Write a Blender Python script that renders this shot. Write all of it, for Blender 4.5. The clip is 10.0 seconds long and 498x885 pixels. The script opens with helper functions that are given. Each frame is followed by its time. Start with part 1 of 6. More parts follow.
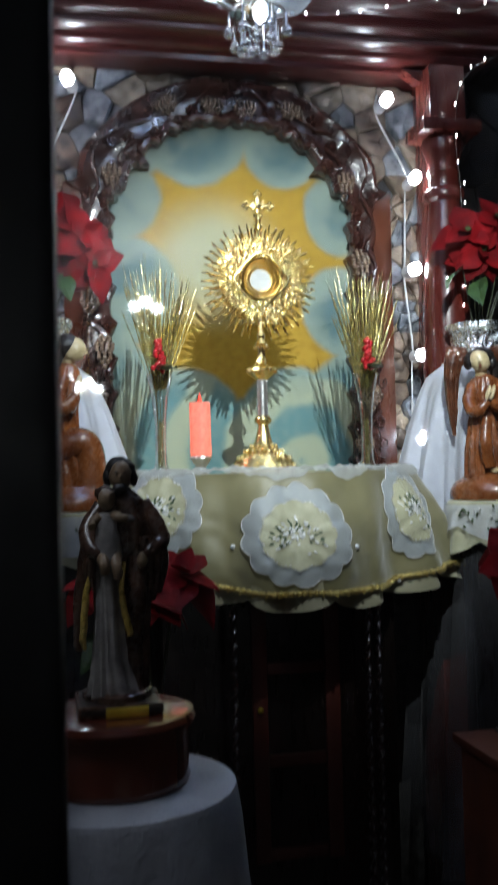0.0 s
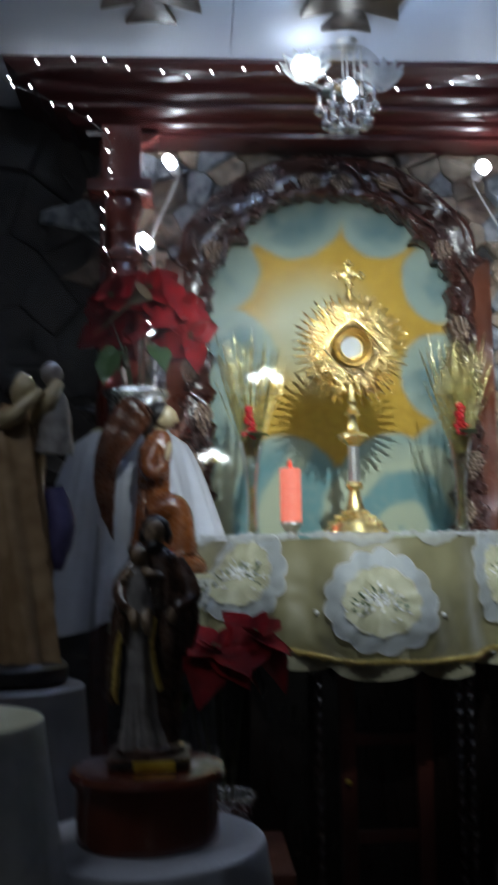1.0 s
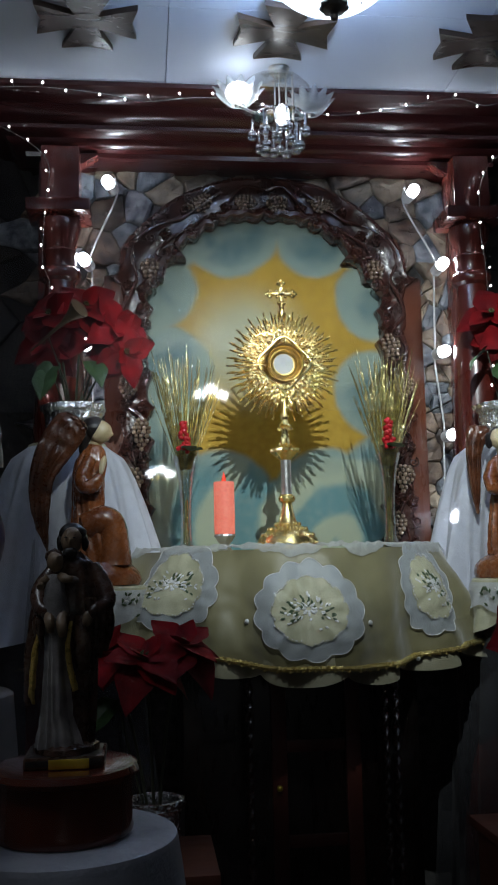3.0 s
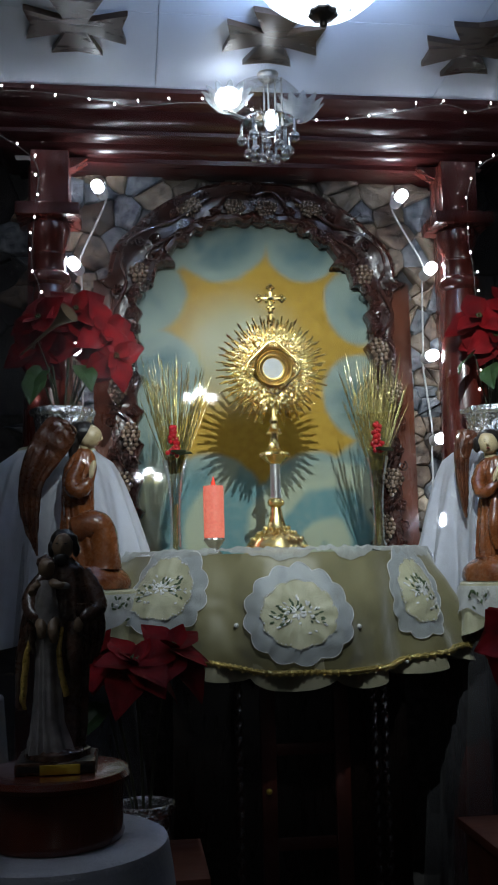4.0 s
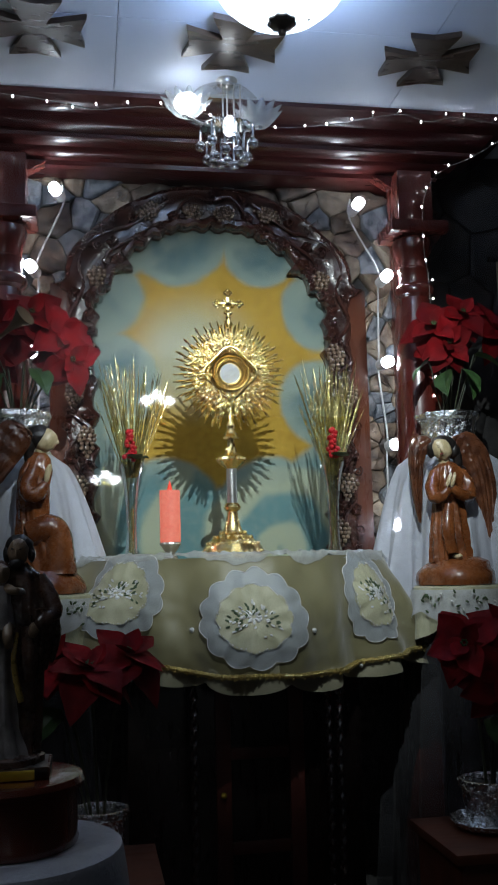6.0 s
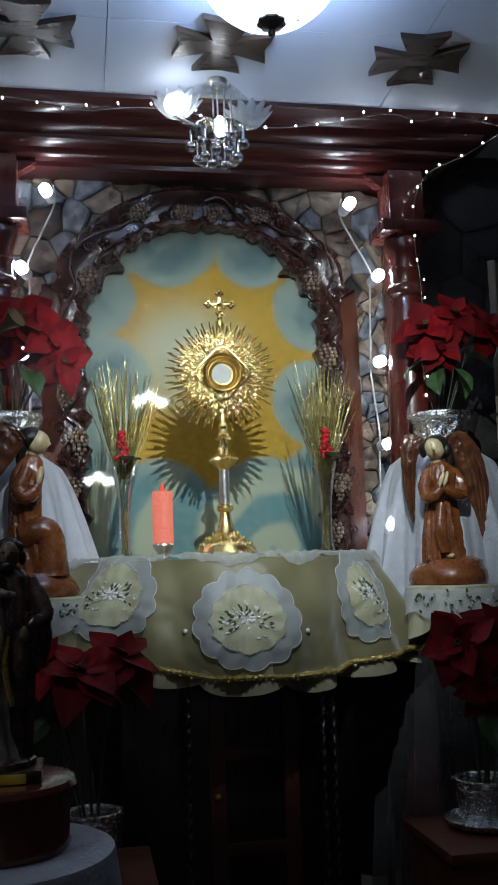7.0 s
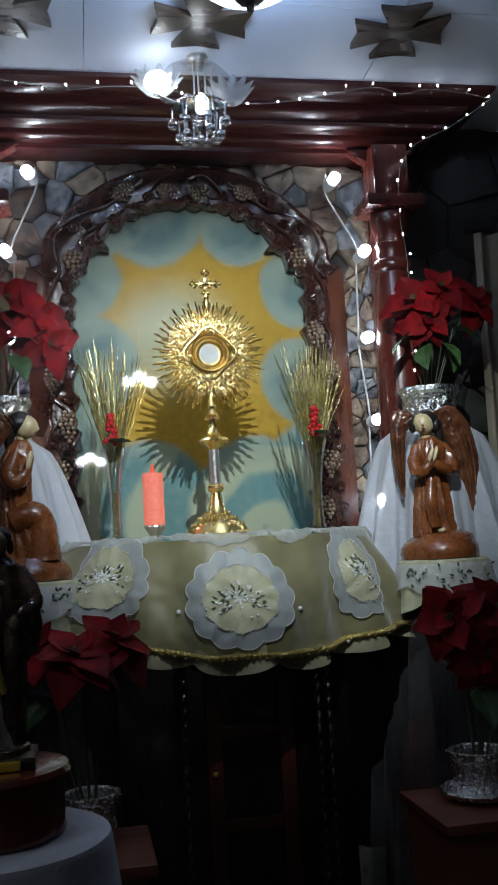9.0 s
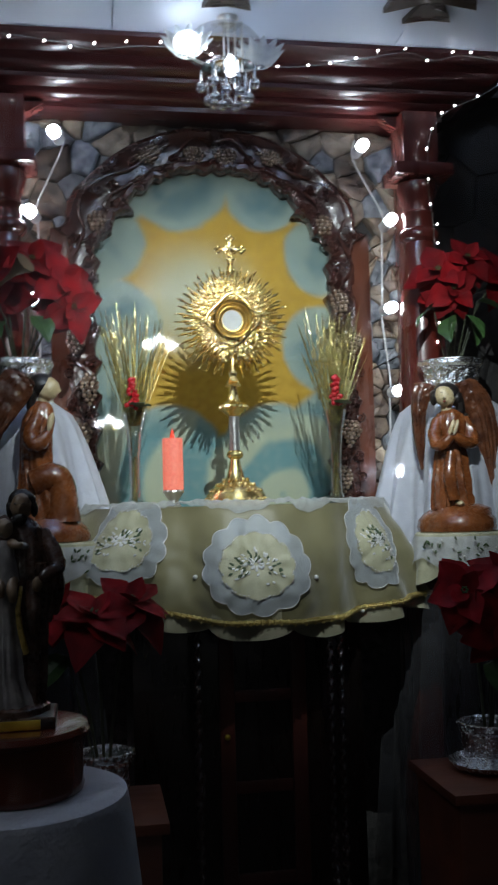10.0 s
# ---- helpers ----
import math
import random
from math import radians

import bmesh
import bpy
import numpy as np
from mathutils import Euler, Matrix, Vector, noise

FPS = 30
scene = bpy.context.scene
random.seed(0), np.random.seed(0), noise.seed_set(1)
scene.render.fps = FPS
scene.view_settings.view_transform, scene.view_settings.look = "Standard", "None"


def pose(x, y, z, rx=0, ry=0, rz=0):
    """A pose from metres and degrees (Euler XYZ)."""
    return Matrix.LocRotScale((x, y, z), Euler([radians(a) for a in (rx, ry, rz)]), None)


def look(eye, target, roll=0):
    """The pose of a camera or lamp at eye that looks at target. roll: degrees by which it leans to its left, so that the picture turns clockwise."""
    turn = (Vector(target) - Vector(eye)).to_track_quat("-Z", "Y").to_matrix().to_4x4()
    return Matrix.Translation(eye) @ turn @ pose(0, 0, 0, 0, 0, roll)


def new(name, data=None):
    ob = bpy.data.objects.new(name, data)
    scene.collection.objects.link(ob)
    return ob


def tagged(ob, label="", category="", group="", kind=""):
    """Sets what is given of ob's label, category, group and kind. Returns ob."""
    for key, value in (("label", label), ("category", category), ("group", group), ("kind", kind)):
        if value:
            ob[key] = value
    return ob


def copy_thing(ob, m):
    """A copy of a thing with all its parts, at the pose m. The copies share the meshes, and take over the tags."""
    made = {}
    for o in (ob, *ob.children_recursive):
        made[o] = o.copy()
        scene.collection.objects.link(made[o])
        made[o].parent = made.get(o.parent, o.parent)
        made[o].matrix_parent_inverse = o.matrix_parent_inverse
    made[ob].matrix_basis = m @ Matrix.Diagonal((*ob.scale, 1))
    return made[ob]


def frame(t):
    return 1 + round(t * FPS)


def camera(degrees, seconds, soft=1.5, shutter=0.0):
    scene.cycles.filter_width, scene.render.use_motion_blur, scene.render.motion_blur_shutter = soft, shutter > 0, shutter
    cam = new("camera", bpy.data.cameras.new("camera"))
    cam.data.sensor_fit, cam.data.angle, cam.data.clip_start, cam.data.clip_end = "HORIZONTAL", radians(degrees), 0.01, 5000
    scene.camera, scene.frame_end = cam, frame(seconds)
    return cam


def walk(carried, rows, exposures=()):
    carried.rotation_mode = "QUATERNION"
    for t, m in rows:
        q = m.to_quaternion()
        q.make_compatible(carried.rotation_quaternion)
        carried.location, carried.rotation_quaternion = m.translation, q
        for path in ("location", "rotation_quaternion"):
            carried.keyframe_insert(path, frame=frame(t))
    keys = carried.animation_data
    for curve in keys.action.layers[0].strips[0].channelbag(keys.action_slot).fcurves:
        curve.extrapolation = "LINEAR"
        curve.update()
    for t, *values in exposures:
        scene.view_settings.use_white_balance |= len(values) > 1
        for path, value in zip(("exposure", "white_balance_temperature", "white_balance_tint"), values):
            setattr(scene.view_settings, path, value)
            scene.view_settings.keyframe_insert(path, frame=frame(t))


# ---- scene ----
cam = camera(29.3, 10.0, soft=0.75, shutter=0.5)
PATH = [
    (0, (-0.473, -2.402, 1.335), (-0.057, -0.447, 1.395), -1.4),
    (0.2, (-0.458, -2.376, 1.325), (-0.047, -0.422, 1.443), -1.8),
    (0.5, (-0.429, -2.364, 1.311), (-0.096, -0.396, 1.422), -1.7),
    (0.8, (-0.391, -2.384, 1.311), (-0.16, -0.401, 1.427), -0.4),
    (0.9, (-0.357, -2.432, 1.296), (-0.158, -0.448, 1.451), 0.0),
    (1, (-0.367, -2.436, 1.32), (-0.242, -0.451, 1.535), -0.9),
    (1.1, (-0.367, -2.437, 1.324), (-0.257, -0.453, 1.554), -1.1),
    (1.2, (-0.357, -2.441, 1.313), (-0.266, -0.461, 1.581), -1.2),
    (1.5, (-0.334, -2.471, 1.315), (-0.232, -0.496, 1.612), -1.9),
    (2, (-0.319, -2.482, 1.307), (-0.105, -0.511, 1.574), -1.7),
    (3.5, (-0.33, -2.493, 1.307), (-0.106, -0.521, 1.555), -1.2),
    (4, (-0.33, -2.496, 1.311), (-0.084, -0.527, 1.563), -1.4),
    (4.5, (-0.333, -2.497, 1.308), (-0.075, -0.533, 1.582), -1.5),
    (5, (-0.333, -2.498, 1.309), (-0.084, -0.536, 1.603), -1.5),
    (5.5, (-0.331, -2.501, 1.31), (-0.037, -0.545, 1.608), -1.6),
    (6, (-0.331, -2.503, 1.313), (0.005, -0.548, 1.57), -1.4),
    (7.5, (-0.325, -2.502, 1.317), (0.024, -0.55, 1.575), -1.9),
    (7.8, (-0.324, -2.507, 1.32), (0.017, -0.554, 1.585), -2.2),
    (8, (-0.323, -2.486, 1.306), (0.005, -0.53, 1.566), -2.0),
    (8.2, (-0.337, -2.497, 1.315), (0.007, -0.542, 1.562), -2.2),
    (8.5, (-0.317, -2.501, 1.314), (0.02, -0.547, 1.568), -2.9),
    (9, (-0.319, -2.504, 1.322), (0.043, -0.548, 1.528), -3.2),
    (9.5, (-0.323, -2.499, 1.315), (0.035, -0.543, 1.534), -2.7),
    (9.8, (-0.33, -2.503, 1.321), (0.022, -0.541, 1.485), -2.6),
    (10, (-0.328, -2.505, 1.327), (-0.001, -0.537, 1.462), -1.5),
]
walk(cam, [(t, look(eye, target, roll)) for t, eye, target, roll in PATH],
     ((0.0, 0.58), (0.5, 0.27), (1.0, 0.2), (1.5, 0.06), (2.0, -0.09), (5.5, -0.10), (8.0, 0.01), (9.0, 0.07), (9.5, 0.09), (10.0, 0.13)))

# world: a closed, dark chapel, so next to nothing comes from outside
world = bpy.data.worlds.new("world")
scene.world = world
world.use_nodes = True
world.node_tree.nodes["Background"].inputs[0].default_value = (0.5, 0.6, 0.9, 1)
world.node_tree.nodes["Background"].inputs[1].default_value = 0.006


def lamp(name, kind, at, power, colour, size=0.02, aim=None):
    data = bpy.data.lights.new(name, kind)
    data.energy, data.color = power, colour
    ob = new(name, data)
    ob.matrix_world = look(at, aim) if aim else Matrix.Translation(at)
    if kind in ("POINT", "SPOT"):
        data.shadow_soft_size = size
    return ob


# the small spotlight under the ceiling that throws the hard shadow on the painting
SPOT = (-0.035, -1.72, 2.325)
spot = lamp("spot_light", "SPOT", SPOT, 92, (0.86, 0.97, 1.0), 0.006, (0.08, -0.4, 1.665))
spot.data.spot_size, spot.data.spot_blend = radians(52), 0.75
# the bulb inside the open alabaster bowl
BOWL = (0.0285, -0.885)
lamp("bowl_bulb", "POINT", (BOWL[0], BOWL[1], 2.383), 8.0, (0.46, 0.65, 1.0), 0.03)


# ---- materials ----
def material(name, one, two, scale=20.0, rough=0.5, metal=0.0, bump=0.15, fine=120.0, coat=0.0, vary=0.0, stretch=(1, 1, 1), sheen=0.0, rough_vary=0.15, crease=0.0):
    m = bpy.data.materials.new(name)
    m.use_nodes = True
    nt = m.node_tree
    n, link = nt.nodes, nt.links.new
    b = n["Principled BSDF"]
    co = n.new("ShaderNodeTexCoord")
    mp = n.new("ShaderNodeMapping")
    mp.inputs["Scale"].default_value = stretch
    link(co.outputs["Object"], mp.inputs["Vector"])
    big = n.new("ShaderNodeTexNoise")
    big.inputs["Scale"].default_value, big.inputs["Detail"].default_value = scale, 6
    small = n.new("ShaderNodeTexNoise")
    small.inputs["Scale"].default_value, small.inputs["Detail"].default_value = fine, 4
    for t in (big, small):
        link(mp.outputs["Vector"], t.inputs["Vector"])
    ramp = n.new("ShaderNodeValToRGB")
    ramp.color_ramp.elements[0].position, ramp.color_ramp.elements[1].position = 0.34, 0.66
    ramp.color_ramp.elements[0].color, ramp.color_ramp.elements[1].color = (*one, 1), (*two, 1)
    link(big.outputs["Fac"], ramp.inputs["Fac"])
    out = ramp.outputs["Color"]
    if vary:
        info = n.new("ShaderNodeObjectInfo")
        hsv = n.new("ShaderNodeHueSaturation")
        rng = n.new("ShaderNodeMapRange")
        rng.inputs["To Min"].default_value, rng.inputs["To Max"].default_value = 1 - vary, 1 + vary
        link(info.outputs["Random"], rng.inputs["Value"])
        link(rng.outputs["Result"], hsv.inputs["Value"])
        link(out, hsv.inputs["Color"])
        out = hsv.outputs["Color"]
    link(out, b.inputs["Base Color"])
    rr = n.new("ShaderNodeMapRange")
    rr.inputs["To Min"].default_value, rr.inputs["To Max"].default_value = max(rough - rough_vary, 0.03), min(rough + rough_vary, 1)
    link(small.outputs["Fac"], rr.inputs["Value"])
    link(rr.outputs["Result"], b.inputs["Roughness"])
    b.inputs["Metallic"].default_value = metal
    b.inputs["Coat Weight"].default_value = coat
    b.inputs["Coat Roughness"].default_value = 0.08
    b.inputs["Sheen Weight"].default_value = sheen
    if bump:
        bp = n.new("ShaderNodeBump")
        bp.inputs["Strength"].default_value, bp.inputs["Distance"].default_value = bump, 0.004
        height = small.outputs["Fac"]
        if crease:
            mid = n.new("ShaderNodeTexNoise")
            mid.inputs["Scale"].default_value, mid.inputs["Detail"].default_value, mid.inputs["Distortion"].default_value = fine * 0.13, 3, 0.8
            link(mp.outputs["Vector"], mid.inputs["Vector"])
            ad = n.new("ShaderNodeMath")
            ad.operation, ad.inputs[1].default_value = "MULTIPLY_ADD", crease
            link(mid.outputs["Fac"], ad.inputs[0]), link(small.outputs["Fac"], ad.inputs[2])
            height = ad.outputs[0]
        link(height, bp.inputs["Height"])
        link(bp.outputs["Normal"], b.inputs["Normal"])
    return m


def glowing(name, colour, power):
    m = bpy.data.materials.new(name)
    m.use_nodes = True
    b = m.node_tree.nodes["Principled BSDF"]
    b.inputs["Base Color"].default_value = (0.8, 0.8, 0.8, 1)
    b.inputs["Emission Color"].default_value, b.inputs["Emission Strength"].default_value = (*colour, 1), power
    return m


def sheer(name, colour, thick, rough=0.6, scale=60.0, crinkle=0.3):
    """Thin cloth: partly see-through, with a woven variation."""
    m = bpy.data.materials.new(name)
    m.use_nodes = True
    nt = m.node_tree
    n, link = nt.nodes, nt.links.new
    b = n["Principled BSDF"]
    b.inputs["Base Color"].default_value, b.inputs["Roughness"].default_value = (*colour, 1), rough
    b.inputs["Sheen Weight"].default_value = 0.3
    wr, bp = n.new("ShaderNodeTexNoise"), n.new("ShaderNodeBump")
    wr.inputs["Scale"].default_value, wr.inputs["Detail"].default_value, wr.inputs["Distortion"].default_value = scale * 0.6, 5, 0.6
    bp.inputs["Strength"].default_value, bp.inputs["Distance"].default_value = crinkle, 0.006
    link(wr.outputs["Fac"], bp.inputs["Height"]), link(bp.outputs["Normal"], b.inputs["Normal"])
    tl = n.new("ShaderNodeBsdfTranslucent")
    tl.inputs["Color"].default_value = (*colour, 1)
    m1 = n.new("ShaderNodeMixShader")
    m1.inputs["Fac"].default_value = 0.35
    link(b.outputs[0], m1.inputs[1]), link(tl.outputs[0], m1.inputs[2])
    tr = n.new("ShaderNodeBsdfTransparent")
    co = n.new("ShaderNodeTexCoord")
    no = n.new("ShaderNodeTexNoise")
    no.inputs["Scale"].default_value, no.inputs["Detail"].default_value = scale, 5
    link(co.outputs["Object"], no.inputs["Vector"])
    rg = n.new("ShaderNodeMapRange")
    rg.inputs["To Min"].default_value, rg.inputs["To Max"].default_value = thick - 0.18, min(thick + 0.18, 1)
    link(no.outputs["Fac"], rg.inputs["Value"])
    m2 = n.new("ShaderNodeMixShader")
    link(rg.outputs["Result"], m2.inputs["Fac"])
    link(tr.outputs[0], m2.inputs[1]), link(m1.outputs[0], m2.inputs[2])
    link(m2.outputs[0], n["Material Output"].inputs["Surface"])
    return m


def clear_glass(name, gloss, tint=(1, 1, 1), rough=0.02):
    """Thin clear glass: lets the light through and mirrors a little."""
    m = bpy.data.materials.new(name)
    m.use_nodes = True
    nt = m.node_tree
    n, link = nt.nodes, nt.links.new
    tr, gl, mx = n.new("ShaderNodeBsdfTransparent"), n.new("ShaderNodeBsdfGlossy"), n.new("ShaderNodeMixShader")
    tr.inputs["Color"].default_value = (*tint, 1)
    gl.inputs["Roughness"].default_value = rough
    lw, rg = n.new("ShaderNodeLayerWeight"), n.new("ShaderNodeMapRange")
    lw.inputs["Blend"].default_value = 0.35
    rg.inputs["To Min"].default_value, rg.inputs["To Max"].default_value = gloss, min(gloss * 4, 0.9)
    link(lw.outputs["Facing"], rg.inputs["Value"])
    link(rg.outputs["Result"], mx.inputs["Fac"])
    link(tr.outputs[0], mx.inputs[1]), link(gl.outputs[0], mx.inputs[2])
    link(mx.outputs[0], n["Material Output"].inputs["Surface"])
    return m


M = {}
M["mahogany"] = material("red mahogany varnish", (0.075, 0.010, 0.007), (0.15, 0.025, 0.015), 9, 0.28, 0, 0.08, 60, 0.6, stretch=(1, 1, 0.2))
M["beamwood"] = material("dark mahogany beam", (0.036, 0.006, 0.006), (0.075, 0.012, 0.010), 6, 0.32, 0, 0.10, 60, 0.35, stretch=(0.2, 1, 1))
M["carved"] = material("dark carved wood", (0.026, 0.008, 0.006), (0.060, 0.020, 0.013), 22, 0.27, 0, 0.25, 90, 0.35, crease=0.8)
M["board"] = material("brown varnished board", (0.050, 0.014, 0.007), (0.12, 0.035, 0.016), 14, 0.28, 0, 0.4, 50, 0.5, stretch=(1, 1, 0.35), crease=1.0)
M["grape"] = material("worn carved grapes", (0.12, 0.075, 0.05), (0.28, 0.20, 0.14), 60, 0.28, 0, 0.2, 200, 0.4)
# dark wood taken near black, so the colour also holds the shade under the cloth
M["shaded_wood"] = material("dark cabinet wood with shade in it", (0.003, 0.002, 0.002), (0.007, 0.004, 0.003), 12, 0.3, 0, 0.1, 80, 0.2, stretch=(1, 1, 0.2))
# black lacquer; metallic with a lighter base to strengthen the glints on the twists
M["black_gloss"] = material("black lacquer set metallic for glints", (0.16, 0.15, 0.16), (0.26, 0.25, 0.26), 12, 0.15, 1.0, 0.05, 80, 0.5, rough_vary=0.05)
M["redwood"] = material("dark red-brown door frame wood", (0.060, 0.012, 0.008), (0.10, 0.021, 0.013), 14, 0.5, 0, 0.1, 80, 0.1, stretch=(1, 1, 0.2))
M["boxwood"] = material("plain reddish box wood", (0.085, 0.018, 0.007), (0.15, 0.036, 0.013), 12, 0.6, 0, 0.15, 90, stretch=(0.3, 1, 1))
M["urnwood"] = material("polished cherry wood", (0.060, 0.011, 0.006), (0.115, 0.024, 0.011), 14, 0.22, 0, 0.08, 70, 0.5, stretch=(1, 1, 0.3))
M["stone_grey"] = material("grey-blue slate stone", (0.055, 0.066, 0.082), (0.28, 0.295, 0.32), 34, 0.42, 0, 1.0, 70, 0.0, 0.6, crease=2.2)
M["stone_tan"] = material("tan rough stone", (0.12, 0.09, 0.065), (0.36, 0.285, 0.21), 34, 0.5, 0, 1.0, 70, 0.0, 0.5, crease=2.2)
M["stone_rust"] = material("brown rough stone", (0.07, 0.05, 0.042), (0.26, 0.19, 0.14), 34, 0.5, 0, 1.0, 70, 0.0, 0.5, crease=2.2)
M["mortar"] = material("grey mortar", (0.03, 0.029, 0.028), (0.10, 0.095, 0.09), 40, 0.9, 0, 0.9, 120)
M["shaded_stone"] = material("stone wall with shade in its tone", (0.022, 0.020, 0.020), (0.055, 0.048, 0.045), 14, 0.8, 0, 0.7, 70, 0.0, 0.3)
M["plaster"] = material("dim painted plaster", (0.06, 0.055, 0.05), (0.09, 0.082, 0.075), 5, 0.85, 0, 0.2, 80)
M["ceiling"] = material("white painted ceiling board", (0.64, 0.71, 0.86), (0.72, 0.79, 0.92), 5, 0.5, 0, 0.08, 70)
M["floor"] = material("dark polished floor tile", (0.05, 0.03, 0.025), (0.08, 0.05, 0.04), 7, 0.35, 0, 0.08, 60)
M["crosswood"] = material("brown varnished cross", (0.034, 0.018, 0.011), (0.062, 0.036, 0.021), 12, 0.30, 0, 0.1, 60, 0.3, stretch=(0.3, 1, 1))
M["gold"] = material("polished gilt metal", (0.93, 0.64, 0.19), (1.0, 0.83, 0.40), 60, 0.20, 1.0, 0.3, 240, rough_vary=0.10)
M["goldtrim"] = material("gold thread trim", (0.58, 0.42, 0.12), (0.85, 0.68, 0.28), 300, 0.3, 0.9, 0.8, 500)
M["silver"] = material("worn silver metal", (0.62, 0.61, 0.58), (0.8, 0.79, 0.76), 60, 0.36, 1.0, 0.2, 150)
M["foil"] = material("crumpled kitchen foil", (0.78, 0.79, 0.81), (0.9, 0.91, 0.93), 40, 0.24, 1.0, 0.9, 160, crease=3.0)
M["brass"] = material("yellow brass plate", (0.75, 0.5, 0.04), (0.9, 0.66, 0.1), 60, 0.35, 0.7, 0.1, 150)
M["iron"] = material("dark bronze fitting", (0.03, 0.027, 0.025), (0.06, 0.05, 0.045), 60, 0.4, 0.8, 0.2, 150)
M["gold_satin"] = material("satin gilt metal", (0.62, 0.40, 0.10), (0.86, 0.60, 0.20), 60, 0.36, 1.0, 0.3, 240, rough_vary=0.08)
M["gold_dark"] = material("dark satin gilt metal", (0.34, 0.21, 0.05), (0.56, 0.37, 0.11), 60, 0.30, 1.0, 0.2, 240, rough_vary=0.08)
M["host"] = material("white wafer", (0.52, 0.54, 0.52), (0.60, 0.61, 0.59), 40, 0.7, 0, 0.02)
M["cloth_sage"] = material("sage-beige satin cloth", (0.165, 0.148, 0.070), (0.235, 0.21, 0.108), 9, 0.48, 0, 0.08, 400, sheen=0.4, crease=0.6)
M["cloth_cream"] = material("cream embroidered cloth", (0.36, 0.35, 0.22), (0.50, 0.48, 0.33), 30, 0.55, 0, 0.25, 300, sheen=0.2, crease=1.8)
M["cloth_ruffle"] = material("ivory-sage under-cloth", (0.30, 0.28, 0.18), (0.42, 0.39, 0.27), 16, 0.6, 0, 0.3, 300, sheen=0.2, crease=1.6)
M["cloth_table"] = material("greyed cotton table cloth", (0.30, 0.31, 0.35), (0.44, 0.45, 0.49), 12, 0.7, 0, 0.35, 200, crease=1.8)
M["cloth_dark"] = material("grey drape", (0.13, 0.125, 0.13), (0.21, 0.20, 0.21), 12, 0.8, 0, 0.2, 300, crease=1.5)
M["curtain"] = material("beige curtain", (0.32, 0.27, 0.2), (0.42, 0.36, 0.28), 12, 0.8, 0, 0.2, 300)
M["thread_green"] = material("green embroidery thread", (0.03, 0.055, 0.02), (0.07, 0.11, 0.05), 90, 0.6, 0, 0.3, 500)
M["thread_silver"] = material("silver-white embroidery", (0.6, 0.6, 0.6), (0.85, 0.85, 0.85), 90, 0.35, 0.3, 0.4, 500)
M["satin"] = sheer("thin white satin", (0.60, 0.65, 0.69), 0.70, 0.42, 60, 0.12)
M["tulle"] = sheer("white tulle", (0.78, 0.8, 0.86), 0.6)
M["tulle_thick"] = sheer("doubled white tulle", (0.74, 0.77, 0.86), 0.86, 0.4, 60, 0.7)
M["organza"] = sheer("crinkled organza", (0.62, 0.64, 0.62), 0.62, 0.35, 90)
# darker copy of the tulle; its grey stands for the shade low down
M["tulle_shaded"] = sheer("tulle greyed for shade", (0.20, 0.20, 0.22), 0.26)
M["bract"] = material("red poinsettia silk", (0.11, 0.002, 0.004), (0.27, 0.005, 0.008), 30, 0.7, 0, 0.3, 160, 0.0, 0.35)
M["bract"].node_tree.nodes["Principled BSDF"].inputs["Specular IOR Level"].default_value = 0.15
M["leaf"] = material("green silk leaf", (0.02, 0.055, 0.014), (0.06, 0.13, 0.035), 30, 0.5, 0, 0.25, 160, 0.0, 0.25)
M["stem"] = material("dark green plastic stem", (0.03, 0.035, 0.02), (0.06, 0.07, 0.035), 60, 0.6, 0, 0.2)
M["wheat"] = material("gold lacquered straw", (0.40, 0.34, 0.10), (0.86, 0.76, 0.34), 90, 0.2, 0.85, 0.3, 300, 0.8)
M["berry"] = material("glossy red berries", (0.32, 0.006, 0.012), (0.5, 0.015, 0.02), 60, 0.22, 0, 0.05, 100, 0.4)
M["robe"] = material("glazed orange-brown robe", (0.12, 0.034, 0.010), (0.25, 0.080, 0.024), 26, 0.27, 0, 0.3, 110, 0.5)
M["wing"] = material("glazed dark brown wing", (0.060, 0.020, 0.010), (0.15, 0.052, 0.022), 30, 0.3, 0, 0.4, 130, 0.5)
M["skin"] = material("painted ivory plaster", (0.5, 0.40, 0.22), (0.62, 0.5, 0.3), 40, 0.4, 0, 0.08, 120, 0.2)
M["hair"] = material("black painted hair", (0.010, 0.009, 0.009), (0.025, 0.02, 0.018), 80, 0.4, 0, 0.4, 160)
M["habit"] = material("dark painted mantle", (0.035, 0.018, 0.013), (0.115, 0.058, 0.036), 60, 0.28, 0, 0.4, 150, 0.4)
M["skin_dark"] = material("darker painted plaster skin", (0.20, 0.135, 0.08), (0.32, 0.22, 0.135), 60, 0.4, 0, 0.15, 150)
M["lip"] = material("painted red lips", (0.22, 0.05, 0.04), (0.3, 0.08, 0.06), 60, 0.4, 0, 0.1, 120)
M["habit_grey"] = material("grey-white painted robe", (0.20, 0.185, 0.18), (0.40, 0.37, 0.35), 60, 0.38, 0, 0.3, 150)
M["ochre_robe"] = material("ochre painted robe", (0.32, 0.19, 0.09), (0.52, 0.35, 0.19), 30, 0.45, 0, 0.3, 120, 0.2)
M["violet"] = material("violet painted cloth", (0.05, 0.04, 0.12), (0.10, 0.09, 0.22), 40, 0.5, 0, 0.2, 120)
M["white_plastic"] = material("white plastic socket", (0.6, 0.6, 0.6), (0.7, 0.7, 0.7), 40, 0.4, 0, 0.03, 120)
